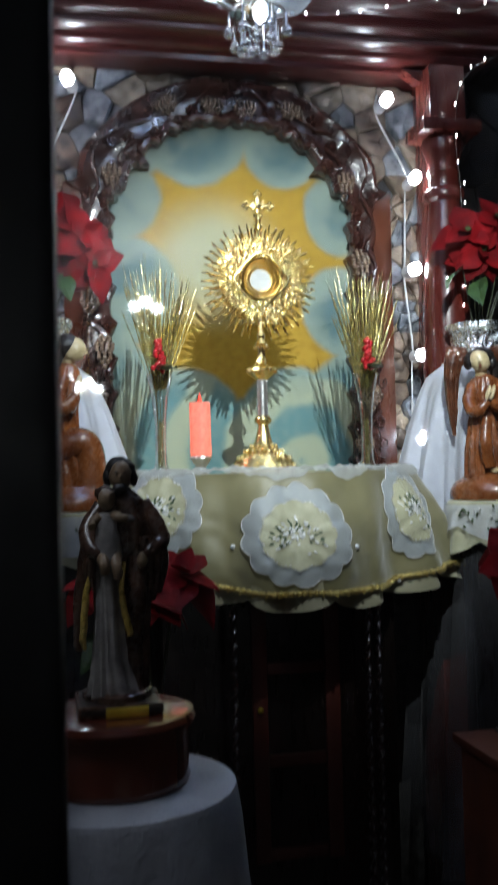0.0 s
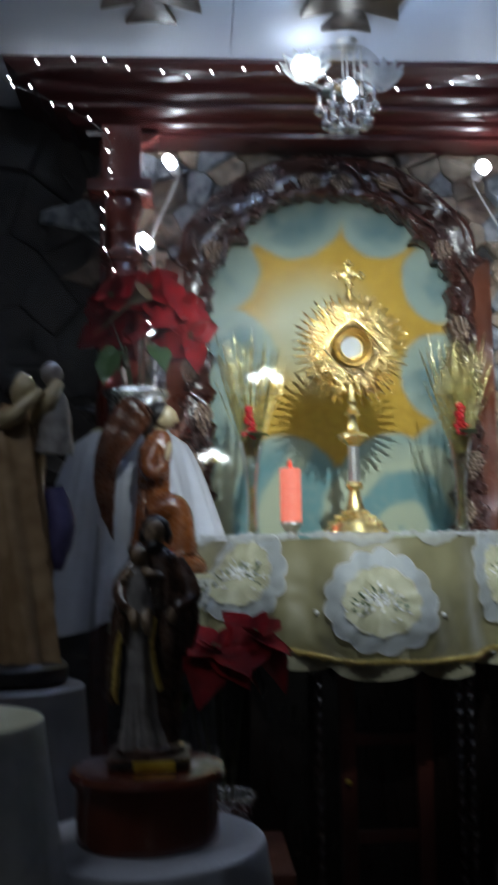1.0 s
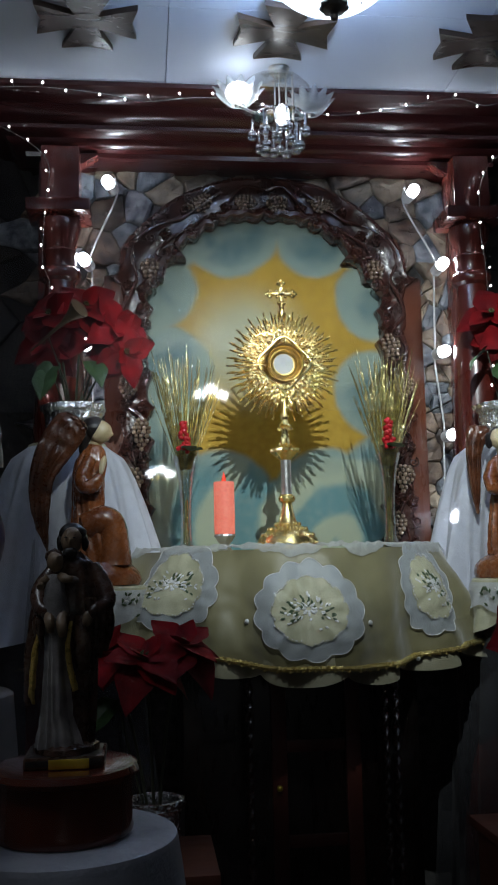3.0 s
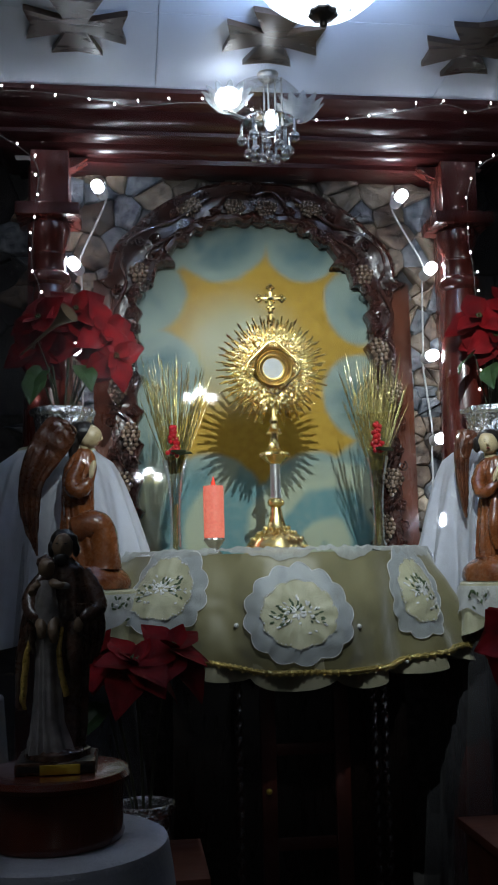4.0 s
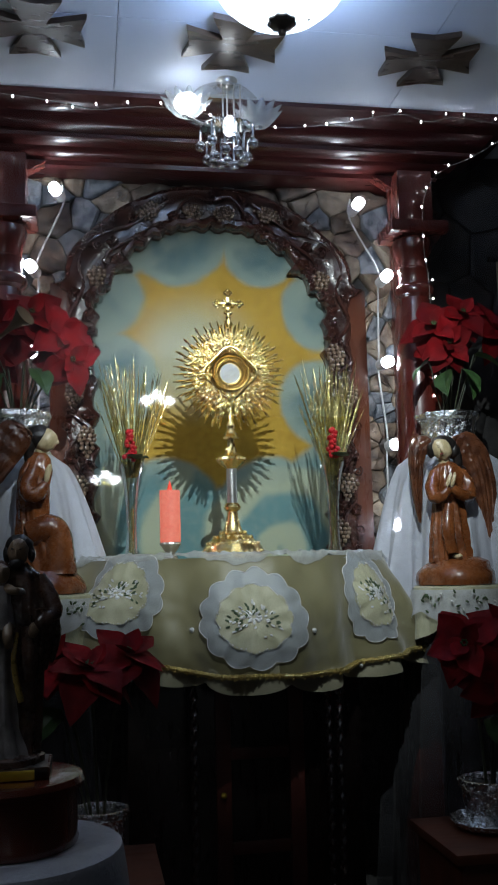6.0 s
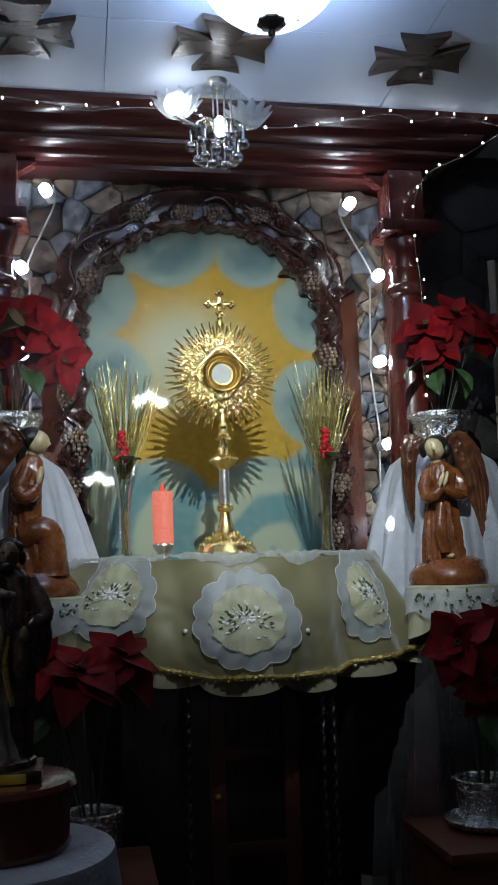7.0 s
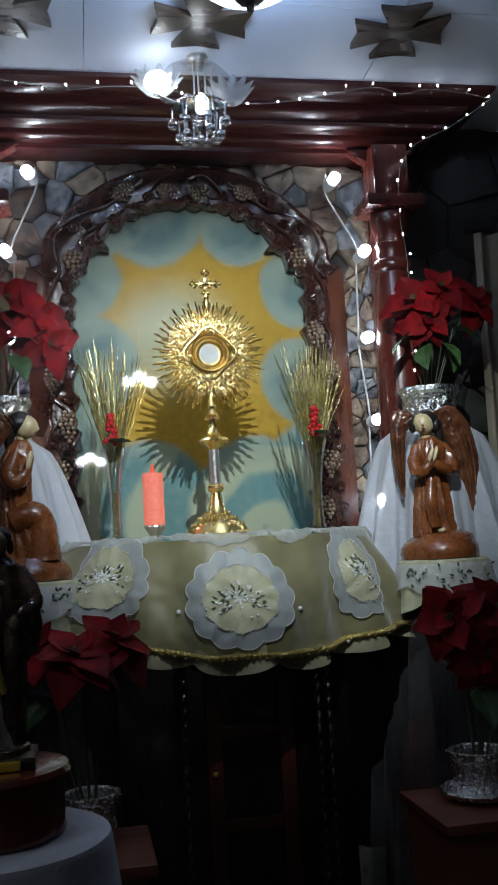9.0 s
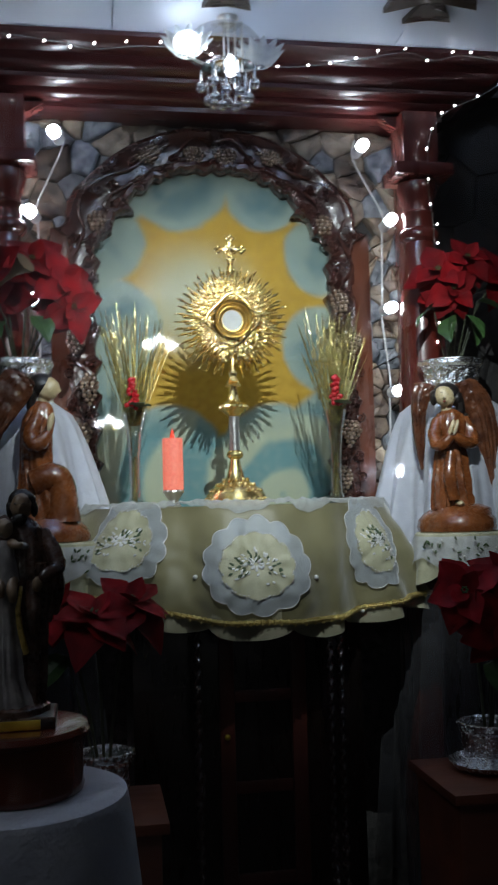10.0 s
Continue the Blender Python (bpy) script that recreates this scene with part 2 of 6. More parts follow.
M["wire"] = material("pale flex", (0.45, 0.45, 0.45), (0.58, 0.58, 0.58), 60, 0.5, 0, 0.05, 120)
M["wire_dim"] = material("thin clear cable", (0.16, 0.15, 0.14), (0.26, 0.25, 0.23), 60, 0.4, 0, 0.05, 120)
M["wood_gold"] = material("gold painted lining", (0.62, 0.42, 0.08), (0.85, 0.62, 0.18), 90, 0.3, 0.35, 0.3, 200, 0.4)
M["horn"] = material("dull brass horn", (0.16, 0.10, 0.05), (0.26, 0.18, 0.10), 40, 0.45, 0.6, 0.2, 150)
M["black"] = material("black painted wood", (0.006, 0.006, 0.007), (0.012, 0.012, 0.014), 12, 0.4, 0, 0.05, 80)
M["bulb"] = glowing("lit globe bulb", (0.78, 0.89, 1.0), 60)
M["mini"] = glowing("lit fairy light", (0.9, 0.95, 1.0), 30)
M["bowl"] = glowing("lit alabaster bowl", (0.68, 0.83, 1.0), 4.0)
M["flower_lit"] = glowing("lit flower bulb", (0.92, 0.97, 1.0), 7)
# glow of the unseen bowl added to fill in the left foreground
M["fill_bowl"] = glowing("unseen fill bowl glow", (0.82, 0.90, 1.0), 5.5)
M["rear_lit"] = glowing("lit rear lamp", (0.92, 0.97, 1.0), 40)
M["flame"] = glowing("red flame tip", (1.0, 0.07, 0.03), 0.85)
M["flame"].node_tree.nodes["Principled BSDF"].inputs["Base Color"].default_value = (0.4, 0.02, 0.01, 1)
M["crystal"] = clear_glass("crystal", 0.42, (0.92, 0.95, 1.0), 0.05)
M["shade_glass"] = sheer("frosted flower glass", (0.8, 0.88, 0.9), 0.45, 0.2)
M["vase_glass"] = clear_glass("vase glass", 0.13, (0.97, 0.98, 0.98), 0.03)
M["pane"] = clear_glass("door pane", 0.05)


def candle_wax():
    """Colour-changing candle: glows coral red, with a glittering grain."""
    m = glowing("glowing wax", (0.1, 0.9, 0.4), 0.68)
    nt = m.node_tree
    n, link = nt.nodes, nt.links.new
    b = n["Principled BSDF"]
    b.inputs["Base Color"].default_value = (0.36, 0.13, 0.10, 1)
    co, no, ramp = n.new("ShaderNodeTexCoord"), n.new("ShaderNodeTexNoise"), n.new("ShaderNodeValToRGB")
    no.inputs["Scale"].default_value, no.inputs["Detail"].default_value = 150, 4
    link(co.outputs["Object"], no.inputs["Vector"])
    ramp.color_ramp.elements[0].color, ramp.color_ramp.elements[1].color = (0.88, 0.11, 0.065, 1), (1.0, 0.30, 0.20, 1)
    ramp.color_ramp.elements[0].position, ramp.color_ramp.elements[1].position = 0.3, 0.72
    link(no.outputs["Fac"], ramp.inputs["Fac"])
    link(ramp.outputs["Color"], b.inputs["Emission Color"])
    return m


M["wax"] = candle_wax()


def painting_paint():
    """Sky of blue-green clouds, an eight-pointed ochre star with a pale heart, pale waves below."""
    m = bpy.data.materials.new("star painting")
    m.use_nodes = True
    nt = m.node_tree
    n, link = nt.nodes, nt.links.new
    b = n["Principled BSDF"]

    def math_node(op, a, c=None, d=None):
        k = n.new("ShaderNodeMath")
        k.operation = op
        for i, v in enumerate((a, c, d)):
            if v is None:
                continue
            if isinstance(v, (int, float)):
                k.inputs[i].default_value = v
            else:
                link(v, k.inputs[i])
        return k.outputs[0]

    def mix(f, a, c):
        k = n.new("ShaderNodeMix")
        k.data_type = "RGBA"
        if isinstance(f, (int, float)):
            k.inputs[0].default_value = f
        else:
            link(f, k.inputs[0])
        for i, v in ((6, a), (7, c)):
            if isinstance(v, tuple):
                k.inputs[i].default_value = (*v, 1)
            else:
                link(v, k.inputs[i])
        return k.outputs[2]

    def smooth(v, lo, hi):
        k = n.new("ShaderNodeMapRange")
        k.interpolation_type = "SMOOTHSTEP"
        link(v, k.inputs[0])
        k.inputs[1].default_value, k.inputs[2].default_value = lo, hi
        return k.outputs[0]

    co, sep = n.new("ShaderNodeTexCoord"), n.new("ShaderNodeSeparateXYZ")
    wob = n.new("ShaderNodeTexNoise")
    wob.inputs["Scale"].default_value, wob.inputs["Detail"].default_value = 6, 3
    link(co.outputs["Object"], wob.inputs["Vector"])
    off, shift = n.new("ShaderNodeVectorMath"), n.new("ShaderNodeVectorMath")
    off.operation, shift.operation = "MULTIPLY_ADD", "ADD"
    link(wob.outputs["Color"], off.inputs[0])
    off.inputs[1].default_value, off.inputs[2].default_value = (0.05, 0, 0.05), (-0.025, 0, -0.025)
    link(co.outputs["Object"], shift.inputs[0]), link(off.outputs[0], shift.inputs[1])
    link(co.outputs["Object"], sep.inputs[0])
    w = math_node("MULTIPLY", math_node("SUBTRACT", wob.outputs["Fac"], 0.5), 0.07)

    def away(cx, cz):
        d = n.new("ShaderNodeVectorMath")
        d.operation = "DISTANCE"
        link(shift.outputs[0], d.inputs[0])
        d.inputs[1].default_value = (cx, -0.022, cz)
        return d.outputs["Value"]

    # round clouds bite into the star; what they leave are its points
    clouds = ((0.146, 2.188, 0.115), (-0.088, 2.196, 0.122), (-0.285, 2.030, 0.100), (0.305, 2.000, 0.100), (0.300, 1.752, 0.112), (-0.280, 1.800, 0.135), (0.150, 1.447, 0.140), (-0.125, 1.452, 0.140))
    gap = math_node("SUBTRACT", 0.335, away(0.02, 1.85))
    for cx, cz, rad in clouds:
        gap = math_node("MINIMUM", gap, math_node("SUBTRACT", away(cx, cz), rad))
    star = math_node("MULTIPLY", smooth(gap, -0.006, 0.018), 0.96)
    heart = smooth(away(-0.045, 1.875), 0.21, 0.06)
    cloud = n.new("ShaderNodeTexNoise")
    cloud.inputs["Scale"].default_value, cloud.inputs["Detail"].default_value = 5.5, 4
    cloud.inputs["Distortion"].default_value = 1.2
    link(co.outputs["Object"], cloud.inputs["Vector"])
    brush = n.new("ShaderNodeTexNoise")
    brush.inputs["Scale"].default_value, brush.inputs["Detail"].default_value = 60, 5
    link(co.outputs["Object"], brush.inputs["Vector"])
    sky = mix(smooth(cloud.outputs["Fac"], 0.36, 0.62), (0.095, 0.175, 0.18), (0.24, 0.31, 0.26))
    rim = math_node("MULTIPLY", smooth(gap, -0.060, -0.004), 0.55)
    sky = mix(rim, sky, (0.33, 0.40, 0.32))
    dx, dz = math_node("SUBTRACT", sep.outputs[0], 0.17), math_node("SUBTRACT", sep.outputs[2], 1.36)
    arc = math_node("SQRT", math_node("ADD", math_node("MULTIPLY", dx, dx), math_node("MULTIPLY", dz, dz)))
    wave = math_node("SINE", math_node("ADD", math_node("MULTIPLY", arc, 44), math_node("MULTIPLY", w, 60)))
    waves = mix(smooth(wave, -0.5, 0.7), (0.12, 0.27, 0.28), (0.46, 0.50, 0.34))
    low = smooth(math_node("ADD", sep.outputs[2], math_node("MULTIPLY", w, 2)), 1.62, 1.50)
    sky = mix(math_node("MULTIPLY", low, 0.85), sky, waves)
    sky = mix(math_node("MULTIPLY", smooth(brush.outputs["Fac"], 0.35, 0.75), 0.25), sky, (0.34, 0.40, 0.33))
    gold = mix(smooth(brush.outputs["Fac"], 0.3, 0.7), (0.41, 0.232, 0.010), (0.49, 0.298, 0.022))
    gold = mix(math_node("MULTIPLY", heart, 0.9), gold, (0.42, 0.43, 0.28))
    col = mix(star, sky, gold)
    link(col, b.inputs["Base Color"])
    b.inputs["Roughness"].default_value = 0.62
    b.inputs["Specular IOR Level"].default_value = 0.25
    bp = n.new("ShaderNodeBump")
    bp.inputs["Strength"].default_value, bp.inputs["Distance"].default_value = 0.1, 0.002
    link(brush.outputs["Fac"], bp.inputs["Height"])
    link(bp.outputs["Normal"], b.inputs["Normal"])
    return m


M["painting"] = painting_paint()


# ---- mesh helpers ----
def part(name, bm, mat, parent=None, label="", smooth_faces=True):
    me = bpy.data.meshes.new(name)
    bm.normal_update()
    bm.to_mesh(me)
    bm.free()
    for mm in (mat if isinstance(mat, (list, tuple)) else [mat]):
        me.materials.append(mm)
    if smooth_faces:
        for p in me.polygons:
            p.use_smooth = True
        me.set_sharp_from_angle(angle=radians(38))
    ob = new(name, me)
    if parent:
        ob.parent = parent
    if label:
        ob["label"] = label
    return ob


def thing(name, label, category, group="", at=(0, 0, 0)):
    ob = new(name)
    ob.empty_display_size = 0.05
    ob.location = at
    return tagged(ob, label, category, group)


def share(name, ob, parent, m):
    """Another object on the same mesh."""
    o = new(name, ob.data)
    o.parent = parent
    o.matrix_basis = m
    return o


def box(bm, x0, x1, y0, y1, z0, z1, bevel=0.0, mi=0):
    r = bmesh.ops.create_cube(bm, size=1, matrix=Matrix.Translation(((x0 + x1) / 2, (y0 + y1) / 2, (z0 + z1) / 2)) @ Matrix.Diagonal((x1 - x0, y1 - y0, z1 - z0, 1)))
    faces = {f for v in r["verts"] for f in v.link_faces}
    for f in faces:
        f.material_index = mi
    if bevel:
        edges = list({e for v in r["verts"] for e in v.link_edges})
        bmesh.ops.bevel(bm, geom=edges, offset=bevel, segments=2, affect="EDGES", profile=0.6)
    return bm


def boxed(*a, **k):
    return box(bmesh.new(), *a, **k)


def ring_surface(bm, rings, closed=True, cap0=False, cap1=False, mi=0):
    """Skin a list of rings of points, all of one length."""
    vs = [[bm.verts.new(p) for p in ring] for ring in rings]
    n = len(vs[0])
    for a, b in zip(vs, vs[1:]):
        for i in range(n if closed else n - 1):
            j = (i + 1) % n
            bm.faces.new((a[i], a[j], b[j], b[i])).material_index = mi
    if cap0:
        bm.faces.new(list(reversed(vs[0]))).material_index = mi
    if cap1:
        bm.faces.new(vs[-1]).material_index = mi
    return vs


def lathe(bm, profile, at=(0, 0, 0), seg=24, mi=0, wobble=None, cap=True):
    rings = []
    for k, (r, z) in enumerate(profile):
        ring = []
        for i in range(seg):
            a = 2 * math.pi * i / seg
            rr = max(r, 0.0004) * (1 + (wobble(a, z) if wobble else 0))
            ring.append((at[0] + rr * math.cos(a), at[1] + rr * math.sin(a), at[2] + z))
        rings.append(ring)
    ring_surface(bm, rings, True, cap, cap, mi)
    return bm


def tube(bm, pts, radii, seg=8, mi=0, cap=True):
    pts = [Vector(p) for p in pts]
    if isinstance(radii, (int, float)):
        radii = [radii] * len(pts)
    rings, up = [], Vector((0.13, 0.31, 0.94))
    for i, p in enumerate(pts):
        d = (pts[min(i + 1, len(pts) - 1)] - pts[max(i - 1, 0)]).normalized()
        u = d.cross(up)
        if u.length < 0.05:
            u = d.cross(Vector((1, 0, 0)))
        u.normalize()
        v = d.cross(u)
        up = v if v.length else up
        up = u.cross(d)
        rings.append([p + radii[i] * (math.cos(2 * math.pi * k / seg) * u + math.sin(2 * math.pi * k / seg) * v) for k in range(seg)])
    ring_surface(bm, rings, True, cap, cap, mi)
    return bm


def smooth_path(pts, n=8):
    """Catmull-Rom through the points."""
    pts = [Vector(p) for p in pts]
    out = []
    for i in range(len(pts) - 1):
        a, b, c, d = pts[max(i - 1, 0)], pts[i], pts[i + 1], pts[min(i + 2, len(pts) - 1)]
        for k in range(n):
            t = k / n
            out.append(0.5 * ((2 * b) + (c - a) * t + (2 * a - 5 * b + 4 * c - d) * t * t + (3 * b - a - 3 * c + d) * t ** 3))
    return out + [pts[-1]]


def ball(bm, c, r, sub=2, mi=0, rot=None):
    """An ellipsoid; r a radius or three."""
    if isinstance(r, (int, float)):
        r = (r, r, r)
    m = Matrix.Translation(c) @ (rot.to_4x4() if rot else Matrix.Identity(4)) @ Matrix.Diagonal((*r, 1))
    res = bmesh.ops.create_icosphere(bm, subdivisions=sub, radius=1, matrix=m)
    for f in {f for v in res["verts"] for f in v.link_faces}:
        f.material_index = mi
    return bm


def slab(bm, outline, y0, y1, mi=0, bevel=0.0):
    """A flat shape in x and z, given anticlockwise, from the depth y0 (front) to y1."""
    f = [bm.verts.new((x, y0, z)) for x, z in outline]
    b = [bm.verts.new((x, y1, z)) for x, z in outline]
    faces = [bm.faces.new(f), bm.faces.new(list(reversed(b)))]
    n = len(f)
    for i in range(n):
        j = (i + 1) % n
        faces.append(bm.faces.new((f[j], f[i], b[i], b[j])))
    for q in faces:
        q.material_index = mi
    if bevel:
        bmesh.ops.bevel(bm, geom=list(faces[0].edges), offset=bevel, segments=2, affect="EDGES")
    return bm


def strip(bm, inner, outer, y0, y1, mi=0):
    """A band between two outlines of one length, with front and sides."""
    rows = [[bm.verts.new((x, y, z)) for x, z in o] for o, y in ((inner, y1), (inner, y0), (outer, y0), (outer, y1))]
    for a, b in zip(rows, rows[1:]):
        for i in range(len(a) - 1):
            bm.faces.new((a[i], b[i], b[i + 1], a[i + 1])).material_index = mi
    return bm


# ---- the place ----
CEIL = 2.462
TOP = 1.331          # altar top


def structure(name, bm, mat, label, smooth_faces=False):
    return tagged(part(name, bm, mat, None, label, smooth_faces), label, kind="structure")


def room():
    structure("floor", boxed(-1.7, 1.7, -9.1, 0.2, -0.12, 0.0), M["floor"], "dark polished tile floor in dim light")
    wall = structure("wall_north", boxed(-1.7, 1.7, 0.0, 0.2, 0.0, CEIL + 0.1), M["mortar"], "stone wall with dark mortar behind the altar")
    structure("wall_west", boxed(-1.85, -1.7, -9.1, 0.2, 0.0, CEIL + 0.1), M["plaster"], "dim painted side wall")
    structure("wall_east", boxed(1.7, 1.85, -9.1, 0.2, 0.0, CEIL + 0.1), M["plaster"], "dim painted side wall")
    structure("wall_south", boxed(-1.85, 1.85, -9.25, -9.1, 0.0, CEIL + 0.1), M["plaster"], "dim painted end wall")
    bm = bmesh.new()
    xs = [-1.7, -0.95, -0.265, 0.43, 1.1, 1.7]
    ys = [-9.1, -7.4, -5.6, -4.2, -3.0, -1.75, -0.62, -0.05]
    for x0, x1 in zip(xs, xs[1:]):
        for y0, y1 in zip(ys, ys[1:]):
            box(bm, x0 + 0.0008, x1 - 0.0008, y0 + 0.0008, y1 - 0.0008, CEIL, CEIL + 0.012)
    box(bm, -1.85, 1.85, -9.25, 0.2, CEIL + 0.0125, CEIL + 0.1)
    structure("ceiling", bm, M["ceiling"], "white boarded ceiling with fine joints")
    return wall


def stones(wall):
    """Rubble facing beside and over the carved frame; irregular flat stones with sunk joints."""
    rng = random.Random(5)
    kinds = [M["stone_grey"], M["stone_tan"], M["stone_tan"], M["stone_rust"], M["stone_grey"], M["stone_rust"], M["stone_grey"]]

    def clip(poly, px, pz, nx, nz):
        """Keep the side of the line through (px, pz) away from (nx, nz)."""
        out = []
        for i in range(len(poly)):
            (ax, az), (bx, bz) = poly[i], poly[(i + 1) % len(poly)]
            da, db = (ax - px) * nx + (az - pz) * nz, (bx - px) * nx + (bz - pz) * nz
            if da <= 0:
                out.append((ax, az))
            if da * db < 0:
                t = da / (da - db)
                out.append((ax + (bx - ax) * t, az + (bz - az) * t))
        return out

    def rubble(x0, x1, z0, z1, w, h, keep, pick, joint, depth):
        seeds = []
        z, row = z0, 0
        while z < z1:
            x = x0 + (row % 2) * w * 0.5
            while x < x1:
                seeds.append((x + rng.uniform(-0.5, 0.5) * w, z + rng.uniform(-0.48, 0.48) * h))
                x += w * rng.uniform(0.75, 1.35)
            z, row = z + h, row + 1
        for i, (cx, cz) in enumerate(seeds):
            if not keep(cx, cz):
                continue
            poly = [(cx - 2 * w, cz - 2 * h), (cx + 2 * w, cz - 2 * h), (cx + 2 * w, cz + 2 * h), (cx - 2 * w, cz + 2 * h)]
            for j, (qx, qz) in enumerate(seeds):
                if j == i or abs(qx - cx) > 4 * w or abs(qz - cz) > 4 * h:
                    continue
                nx, nz = qx - cx, qz - cz
                k = math.hypot(nx, nz)
                if k < 1e-6:
                    continue
                nx, nz = nx / k, nz / k
                poly = clip(poly, (cx + qx) / 2 - nx * joint, (cz + qz) / 2 - nz * joint, nx, nz)
                if len(poly) < 3:
                    break
            if len(poly) < 3:
                continue
            mx, mz = sum(v[0] for v in poly) / len(poly), sum(v[1] for v in poly) / len(poly)
            poly = [(mx + (x - mx) * rng.uniform(0.98, 1.06), mz + (z - mz) * rng.uniform(0.98, 1.06)) for x, z in poly]
            fine = []
            for k in range(len(poly)):
                (ax, az), (bx, bz) = poly[k], poly[(k + 1) % len(poly)]
                fine.append((ax, az))
                for t in (0.3, 0.68) if math.hypot(bx - ax, bz - az) > 0.016 else ():
                    fine.append((ax + (bx - ax) * t + rng.uniform(-0.0035, 0.0035), az + (bz - az) * t + rng.uniform(-0.0035, 0.0035)))
            poly = fine
            d = rng.uniform(0.6, 1.2) * depth
            tx, tz = rng.uniform(-0.14, 0.14), rng.uniform(-0.14, 0.14)
            bm = bmesh.new()
            rings = []
            for f, y in ((1.0, 0.004), (1.0, -0.55 * d), (0.95, -0.85 * d), (0.84, -d), (0.62, -1.04 * d), (0.36, -1.05 * d), (0.12, -1.05 * d)):
                rings.append([(mx + (x - mx) * f, y + (tx * (x - mx) + tz * (z - mz)) * (y < 0) + (y < 0) * (0.0055 * noise.noise(Vector((x * 34, z * 34, 7.1 * mx))) + rng.uniform(-0.0007, 0.0007)), mz + (z - mz) * f) for x, z in poly])
            ring_surface(bm, rings, cap1=True)
            bmesh.ops.recalc_face_normals(bm, faces=bm.faces)
            part("stone", bm, pick(), wall)

    def beside_frame(x, z):
        if abs(x) > 0.585:
            return False
        return abs(x) > 0.37 if z < 2.04 else (x / 0.37) ** 2 + ((z - 2.0) / 0.29) ** 2 > 0.95
    rubble(-0.60, 0.60, 2.06, 2.38, 0.088, 0.062, lambda x, z: z > 2.075 and beside_frame(x, z), lambda: rng.choice(kinds), 0.0006, 0.026)
    rubble(-0.60, 0.60, 1.14, 2.12, 0.056, 0.044, lambda x, z: z <= 2.075 and beside_frame(x, z), lambda: rng.choice(kinds), 0.0006, 0.026)
    # outside the columns the stones are a darkened copy, shade put into their colour
    rubble(-1.25, 1.25, 0.9, 2.42, 0.17, 0.13, lambda x, z: abs(x) > 0.60, lambda: M["shaded_stone"], 0.002, 0.016)


def resample(pts, n):
    """n + 1 points at even steps along a line of points."""
    run = [0.0]
    for (ax, az), (bx, bz) in zip(pts, pts[1:]):
        run.append(run[-1] + math.hypot(bx - ax, bz - az))
    xs = np.interp(np.linspace(0, run[-1], n + 1), run, [p[0] for p in pts])
    zs = np.interp(np.linspace(0, run[-1], n + 1), run, [p[1] for p in pts])
    return [(float(a), float(b)) for a, b in zip(xs, zs)]


# half outlines: the cusped inner edge with its ears at the springing, and the stepped outer edge
INNER_ARCH = [(0, 2.226), (0.012, 2.216), (0.026, 2.214), (0.045, 2.222), (0.067, 2.214), (0.086, 2.217), (0.103, 2.205), (0.120, 2.208), (0.136, 2.188), (0.154, 2.191), (0.170, 2.172), (0.186, 2.156), (0.202, 2.159),
              (0.217, 2.136), (0.228, 2.120), (0.207, 2.099), (0.236, 2.101), (0.256, 2.091), (0.265, 2.066), (0.267, 2.046), (0.285, 2.046), (0.300, 2.034), (0.310, 2.012), (0.313, 1.995)]
INNER_SIDE = [(0.313, 1.995)]
for k in range(8):
    INNER_SIDE += [(0.310, 1.982 - 0.087 * k), (0.295, 1.968 - 0.087 * k), (0.306, 1.950 - 0.087 * k), (0.313, 1.928 - 0.087 * k), (0.312, 1.906 - 0.087 * k)]
OUTER_ARCH = [(0, 2.334), (0.085, 2.330), (0.14, 2.317), (0.19, 2.297), (0.23, 2.276), (0.27, 2.249), (0.297, 2.226), (0.33, 2.195), (0.352, 2.174), (0.370, 2.150), (0.381, 2.127), (0.386, 2.10), (0.386, 2.072), (0.398, 2.060), (0.424, 2.056)]
INNER = resample(INNER_ARCH, 90) + resample(INNER_SIDE, 110)[1:]
OUTER = resample(OUTER_ARCH, 90) + resample([(0.424, 2.056), (0.424, 1.285)], 110)[1:]


